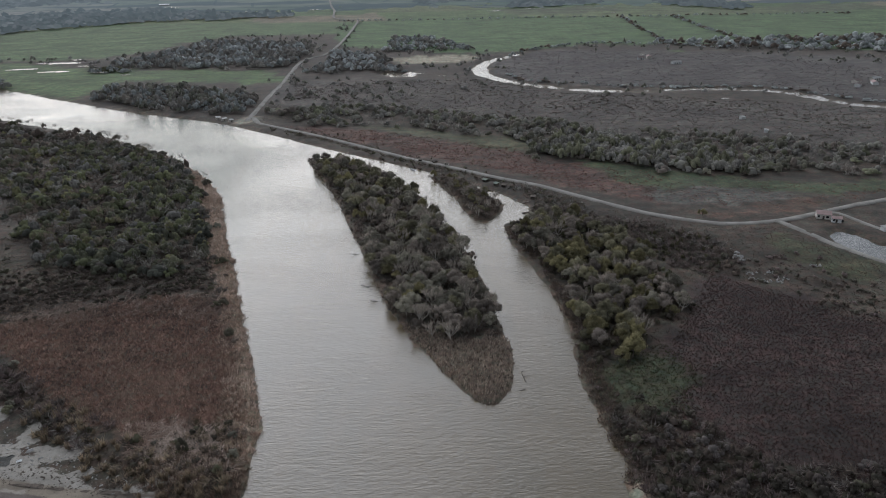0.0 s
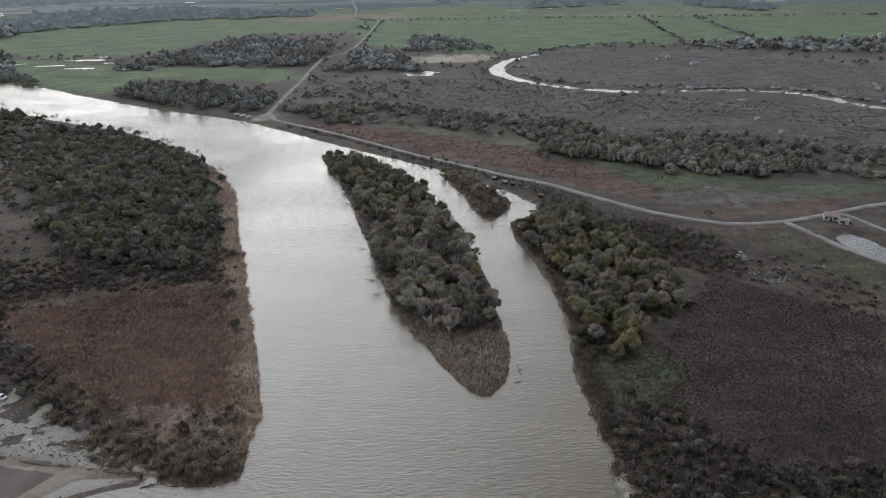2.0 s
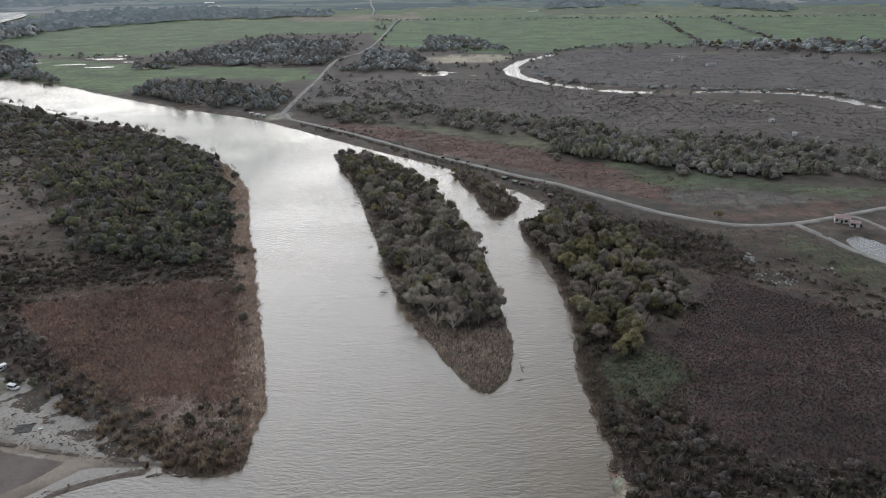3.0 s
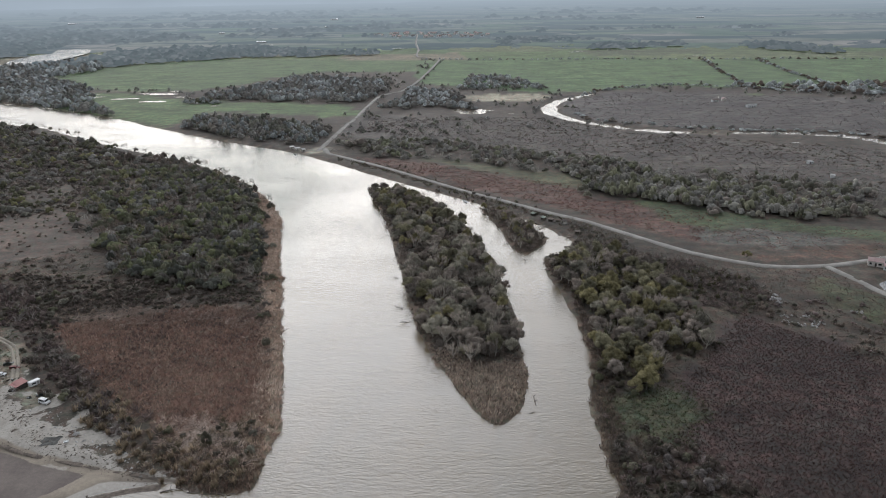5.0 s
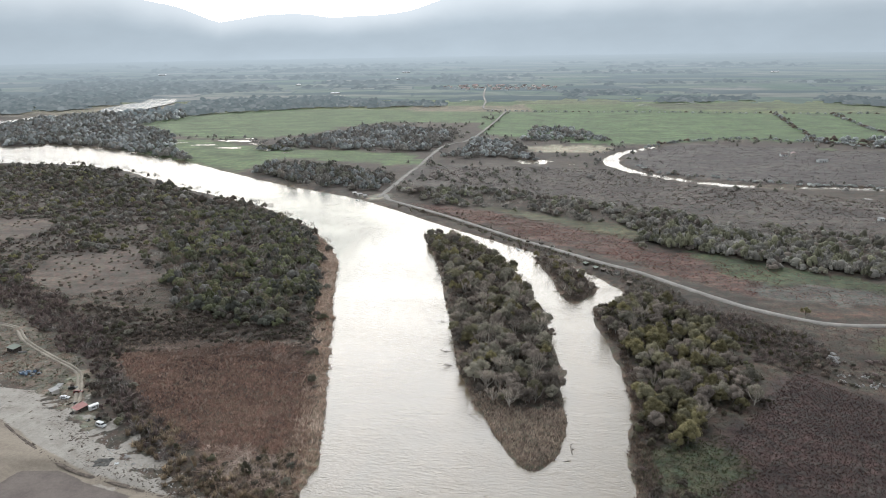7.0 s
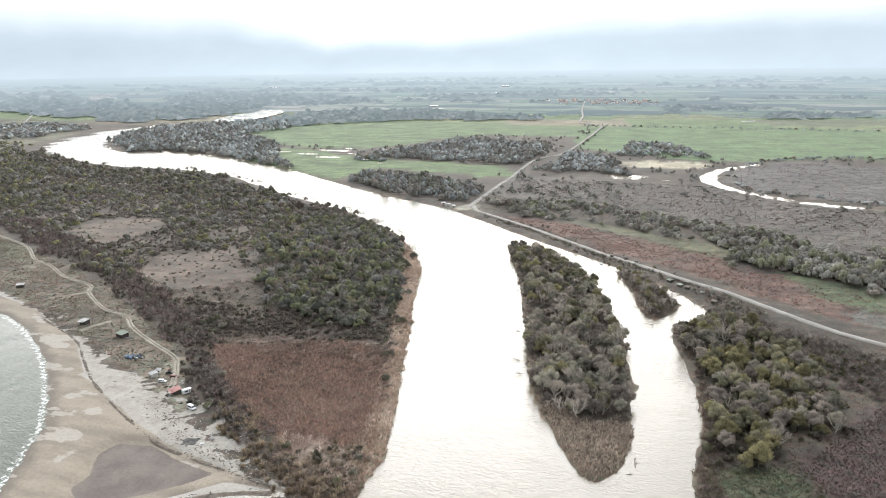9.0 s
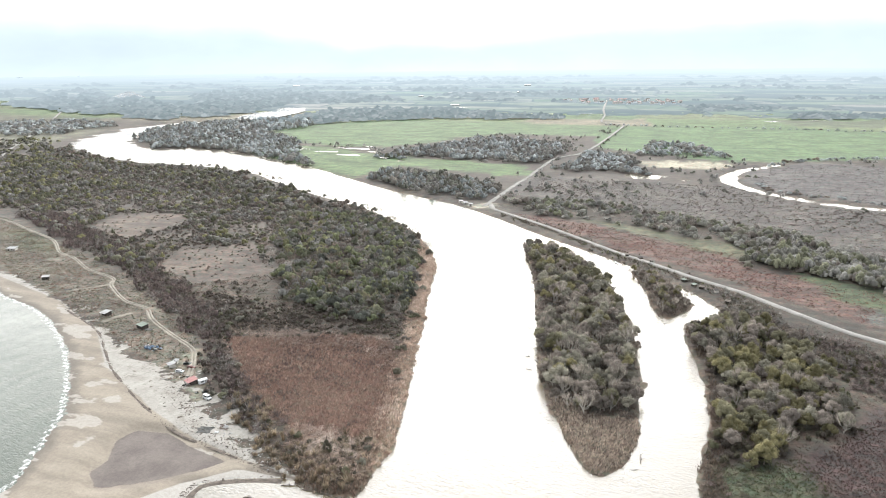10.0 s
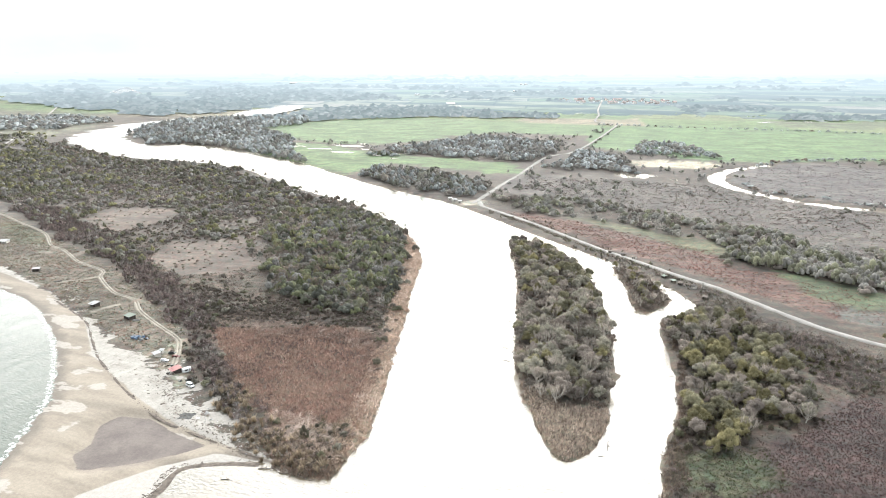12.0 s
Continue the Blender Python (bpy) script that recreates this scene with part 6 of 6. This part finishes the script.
for k, (x, y, rz) in enumerate([(283, 1011, 10), (298, 1024, 80), (319, 967, 15), (470, 800, 30), (486, 792, 75), (500, 815, 20), (462, 782, 50), (515, 795, 10)]):
    house(on_ground(x, y, rz), 9 + k % 3 * 2, 6, 2.8, 1.5, [WHITE, PLASTER][k % 2], [ROOF_TILE, ROOF_PINK, ROOF_WHITE][k % 3], "small farm building on the marsh plain", "farm building", "marsh farms", 2, False)
for k, (x, y, rz, w) in enumerate([(-1203, 2823, 10, 40), (-830, 2260, 5, 60), (-2512, 3091, 8, 90), (-1100, 4200, 4, 70), (-2600, 4000, 10, 90), (900, 3900, 0, 60), (-900, 3300, 20, 30)]):
    w = w * 0.5
    root = tagged(empty("greenhouse", on_far(x, y, rz)), "long pale greenhouse far out on the plain", "greenhouse", "far greenhouses")
    part("wall", boxed(-w / 2, -6, 0, w / 2, 6, 3.5, bevel=0.2), ROOF_WHITE, root)
    part("roof", gable(bmesh.new(), w, 12, 3.5, 2.0), WHITE, root)


# wrack, driftwood bits and stones strewn over the beach
def litter(name, line, half, count, size, material, label, category, seed, flat=0.35):
    rng = np.random.default_rng(seed)
    p = curve(line, 2)
    q = p[rng.integers(0, len(p), count)] + rng.normal(0, half, (count, 2))
    z, d = ground_at(q)
    keep = d > 0.3
    q, z = q[keep], z[keep]
    n = len(q)
    ang, s = rng.uniform(0, math.pi, n), size * np.exp(rng.normal(0, 0.5, n))
    base = np.array([(-1, -0.35, 0), (1, -0.3, 0), (0.9, 0.35, 0), (-0.9, 0.3, 0), (-0.6, -0.1, 1), (0.6, -0.1, 1), (0.5, 0.15, 1), (-0.5, 0.1, 1)])
    faces = np.array([(0, 1, 5, 4), (1, 2, 6, 5), (2, 3, 7, 6), (3, 0, 4, 7), (4, 5, 6, 7)])
    x = (base[:, 0] * np.cos(ang)[:, None] - base[:, 1] * np.sin(ang)[:, None]) * s[:, None] + q[:, :1]
    y = (base[:, 0] * np.sin(ang)[:, None] + base[:, 1] * np.cos(ang)[:, None]) * s[:, None] + q[:, 1:]
    h = base[:, 2] * (s * flat)[:, None] + z[:, None] - 0.03
    mesh = mesh_of(name, np.stack([x, y, h], 2).reshape(-1, 3), (faces[None] + 8 * np.arange(n)[:, None, None]).reshape(-1, 4), material)
    return tagged(mesh, label, category, kind="stuff")


TIDELINE = [(-330, 273), (-281, 252), (-252, 231), (-229, 214), (-208, 202), (-188, 191), (-156, 177), (-135, 172.5), (-111, 168.5), (-94, 166.5)]
litter("wrack_line", TIDELINE, 0.5, 900, 0.2, WRACK, "dark line of dry wrack along the beach", "wrack", 1)
ribbon("wrack_bank", TIDELINE, 0.3, WRACK, "low dark bank of packed wrack across the sand", "wrack", lift=0.03, kind="stuff", floor=-3.0, skirt=0.06)
ribbon("wet_edge", [(-126, 112), (-115, 132), (-118, 149), (-105, 158.5), (-92, 163)], 1.1, WRACK, "dark wet edge of the sand spit by the river", "wet sand", lift=0.06, kind="stuff", floor=0.03, skirt=0.12)
litter("driftwood", [(-184, 206), (-165, 195), (-150, 184), (-140, 178), (-125, 175), (-112, 172), (-95, 168)], 3.0, 800, 0.28, WRACK, "scattered dark driftwood and dead weed on sand", "driftwood", 2)
litter("driftwood", [(-480, 345), (-371, 296), (-281, 259), (-210, 224), (-178, 206)], 4.0, 800, 0.3, DRIFTWOOD, "scattered grey driftwood above the beach", "driftwood", 3)
litter("stones", [(-160, 200), (-140, 188), (-120, 178), (-98, 169)], 2.5, 260, 0.25, STONE, "pale stones scattered along the scrub edge", "stones", 4, 0.6)
litter("driftwood", [(-131, 112), (-117, 131), (-121, 148), (-106, 158), (-92, 163)], 0.8, 500, 0.3, WRACK, "dark dead weed along the spit shore", "driftwood", 5)

# ---- the far distance: a glowing backdrop of plain, woods and hills, haze painted in ----
# haze colours that the backdrop glows with
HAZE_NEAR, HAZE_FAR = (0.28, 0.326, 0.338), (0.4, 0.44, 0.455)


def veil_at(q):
    """The share of haze painted over a place on the plain."""
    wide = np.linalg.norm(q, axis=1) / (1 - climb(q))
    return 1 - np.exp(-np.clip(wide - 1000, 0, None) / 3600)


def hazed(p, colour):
    """Finishes a glowing backdrop surface whose own colour gives way to painted haze."""
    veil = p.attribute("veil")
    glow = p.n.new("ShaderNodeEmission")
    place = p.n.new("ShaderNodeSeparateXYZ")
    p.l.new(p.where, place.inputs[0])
    # sun glow painted in: brighter near the hidden sun's bearing
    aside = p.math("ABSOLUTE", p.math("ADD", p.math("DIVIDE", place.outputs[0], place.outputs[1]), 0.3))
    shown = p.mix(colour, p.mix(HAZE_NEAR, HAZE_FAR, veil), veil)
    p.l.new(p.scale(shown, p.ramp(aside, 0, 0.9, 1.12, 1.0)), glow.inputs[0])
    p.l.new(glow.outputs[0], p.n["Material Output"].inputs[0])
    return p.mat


def plots(p, wide, deep, turn, a, b, hedge, where):
    t = p.n.new("ShaderNodeTexBrick")
    t.offset, t.squash = 0.37, 1.0
    for key, v in (("Scale", 1.0), ("Mortar Size", 5.0), ("Mortar Smooth", 0.3), ("Brick Width", wide), ("Row Height", deep)):
        t.inputs[key].default_value = v
    for key, v in (("Color1", a), ("Color2", b), ("Mortar", hedge)):
        t.inputs[key].default_value = (*v, 1)
    m = p.n.new("ShaderNodeMapping")
    m.inputs["Rotation"].default_value = (0, 0, radians(turn))
    p.l.new(where, m.inputs[0])
    p.l.new(m.outputs[0], t.inputs["Vector"])
    return t.outputs["Color"]


def plain_lift(q):
    """How far the hazy plain lies above the ground sheet."""
    return np.clip(-0.6 + (q[:, 1] - 1940 + 0.1 * np.abs(q[:, 0])) / 160, -0.6, 3.5)


def distance():
    p = Paint("hazy_plain", 1.0, 0.0)
    a = p.n.new("ShaderNodeAttribute")
    a.attribute_name = "plan"
    where = a.outputs["Vector"]
    c = plots(p, 520, 170, 9, (0.115, 0.148, 0.1), (0.2, 0.19, 0.15), (0.075, 0.092, 0.085), where)
    d = plots(p, 310, 240, -14, (0.125, 0.165, 0.1), (0.29, 0.255, 0.215), (0.08, 0.097, 0.088), where)
    c = p.mix(c, d, p.ramp(p.noise(0.0011, 3, 0.6, where=where), 0.44, 0.56))
    c = p.scale(c, p.ramp(p.noise(0.012, 4, 0.65, where=where), 0.3, 0.7, 0.8, 1.2))
    wood = p.ramp(p.noise(0.0026, 5, 0.65, stretch=(0.55, 1.5, 1, 8), where=where), 0.5, 0.54)
    c = p.mix(c, (0.07, 0.086, 0.085), p.math("MULTIPLY", wood, 0.8))
    # pale flecks for far greenhouses, and for water glints put into the colour
    pale = p.ramp(p.noise(0.008, 3, 0.6, stretch=(0.3, 1.6, 1, 5), where=where), 0.735, 0.75)
    c = p.mix(c, (0.6, 0.61, 0.6), pale)
    q, f = grid(np.linspace(-4800, 4700, 100), np.linspace(1500, 4840, 56))
    z, d = ground_at(q)
    reach = np.linalg.norm(q, axis=1)
    keep = (d[f] > 40).all(1) & (reach[f] < 4845).all(1) & (q[f][:, :, 1] > 1940 - 0.1 * np.abs(q[f][:, :, 0])).all(1)
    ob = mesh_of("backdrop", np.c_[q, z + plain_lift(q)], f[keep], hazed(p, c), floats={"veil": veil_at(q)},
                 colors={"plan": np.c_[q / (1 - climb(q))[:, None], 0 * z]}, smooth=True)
    tagged(ob, "distant farmland plain fading into pale haze", "plain", kind="structure")


distance()


FAR_WOODS = [
    [(-1380, 1480), (-1440, 1660), (-1560, 1950), (-1815, 2034), (-1950, 1800), (-1560, 1560)],
    [(-1500, 1650), (-1900, 1650), (-2700, 2000), (-3000, 2500), (-2300, 2350), (-1700, 1980)],
    [(-3300, 2200), (-4600, 2900), (-4300, 3300), (-3200, 2700)],
    [(-1000, 2700), (-300, 3100), (-400, 3300), (-1200, 2950)],
    [(-2300, 3300), (-1200, 3300), (-1100, 3500), (-2300, 3600)],
    [(-1000, 1400), (-860, 1600), (-650, 1760), (-353, 1790), (-375, 1880), (-748, 2000), (-1040, 2100), (-1120, 1900), (-1110, 1540)],
    [(-2399, 2761), (-2353, 3230), (-1676, 2956), (-1025, 2383), (-1424, 2285), (-1467, 2124), (-1371, 1775), (-1362, 1559)],
    [(-45, 2104), (137, 2215), (149, 2390), (-55, 2290)],
    [(165, 1905), (454, 2024), (480, 2140), (194, 2050)],
    [(583, 2083), (715, 2150), (774, 1888), (689, 1700), (625, 1890)]]


def hazy_woods():
    """Copses and hedges of the far plain, a strip of trees each."""
    rng = np.random.default_rng(140)
    rings = [np.array(r, float) for r in FAR_WOODS]
    for _ in range(60):
        far = 2150 * math.exp(rng.uniform(0, 1.15))
        b = rng.uniform(-0.55, 0.85)
        c = np.array((-math.sin(b), math.cos(b))) * far
        long, deep, turn = rng.uniform(90, 420) * far / 3000, rng.uniform(10, 45) * far / 3000, rng.uniform(-0.25, 0.25)
        ang = np.linspace(0, 2 * math.pi, 12, endpoint=False)
        shape = np.stack([np.cos(ang) * long, np.sin(ang) * deep], 1) * rng.uniform(0.75, 1.2, (12, 1))
        rings.append(c + shape @ np.array([(math.cos(turn), math.sin(turn)), (-math.sin(turn), math.cos(turn))]))
    g = Growth(141)
    for n, ring in enumerate(rings):
        far = np.linalg.norm(ring.mean(0))
        space = np.clip(far / 85, 20, 56)
        spots = sow(on_plain(ring), space * 0.75, 300 + n, clear=8, keep=0.9)
        spots[:, 2] += np.maximum(plain_lift(spots), 0) - 0.5
        spots = spots[(depth_in(spots[:, :2], on_plain(LAKE)) < -14) & (depth_in(spots[:, :2], on_plain(FAR_LAKE)) < -20)]
        if len(spots):
            spread_over(g, FAR_CROWNS, spots, 0.55 * space, np.clip(9 * far / 2400, 9, 13), [(0.06, 0.07, 0.062), (0.085, 0.092, 0.082), (0.115, 0.118, 0.108)], 30 + n)
    ob = g.done("backdrop", None, "far grey woods and hedges dim with haze", "woods")
    p = Paint("hazy_woods", 1.0, 0.0)
    me = ob.data
    co = np.empty(len(me.vertices) * 3, np.float32)
    me.vertices.foreach_get("co", co)
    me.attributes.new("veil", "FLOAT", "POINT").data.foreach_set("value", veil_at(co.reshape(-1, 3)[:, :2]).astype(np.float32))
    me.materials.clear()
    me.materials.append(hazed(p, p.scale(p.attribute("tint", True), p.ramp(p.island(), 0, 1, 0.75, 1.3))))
    ob["kind"] = "structure"


hazy_woods()


def hills():
    p = Paint("hazy_hills", 1.0, 0.0)
    soft = p.noise(0.0016, 4, 0.6, stretch=(1, 1, 2.5))
    rise = p.attribute("rise")
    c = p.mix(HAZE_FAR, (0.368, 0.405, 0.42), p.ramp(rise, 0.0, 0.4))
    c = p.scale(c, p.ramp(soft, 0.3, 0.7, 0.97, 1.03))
    # cloud brightness painted into the upper slopes
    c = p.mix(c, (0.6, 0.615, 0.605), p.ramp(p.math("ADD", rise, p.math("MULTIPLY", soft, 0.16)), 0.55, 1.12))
    bearing = np.radians(np.linspace(-62, 78, 240))      # positive to the left of +y
    deg = np.degrees(bearing)
    top = np.interp(deg, [-62, -20, 8, 10.5, 14, 17, 25, 28.7, 31, 36, 46, 78], [3.9, 4.4, 4.3, 4.1, 3.0, 2.55, 2.5, 1.85, 2.6, 4.1, 4.5, 4.0])
    q = np.stack([deg * 1.0, deg * 0 + 3], 1)
    top = top + 0.18 * wobble(q, 4, 20) + 0.08 * wobble(q, 1.3, 21)
    reach = 4790.0
    foot = 78.0
    levels = np.array([0.0, 0.06, 0.15, 0.3, 0.45, 0.6, 0.82, 0.95, 1.0])
    rows = []
    for k in levels:
        out = reach + 120 * k + 25 * np.sin(deg * 1.7 + 5 * k) * (1 - k)
        rows.append(np.stack([-np.sin(bearing) * out, np.cos(bearing) * out, foot + (150 - foot + np.tan(np.radians(top)) * reach) * k], 1))
    m = len(bearing)
    i = np.arange(m - 1)
    faces = np.concatenate([np.stack([k * m + i, k * m + i + 1, (k + 1) * m + i + 1, (k + 1) * m + i], 1) for k in range(len(levels) - 1)])
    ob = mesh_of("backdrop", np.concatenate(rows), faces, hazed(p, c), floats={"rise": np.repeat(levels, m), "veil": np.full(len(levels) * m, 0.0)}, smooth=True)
    tagged(ob, "blue-grey hills fading into haze under low cloud", "hills", kind="structure")


hills()
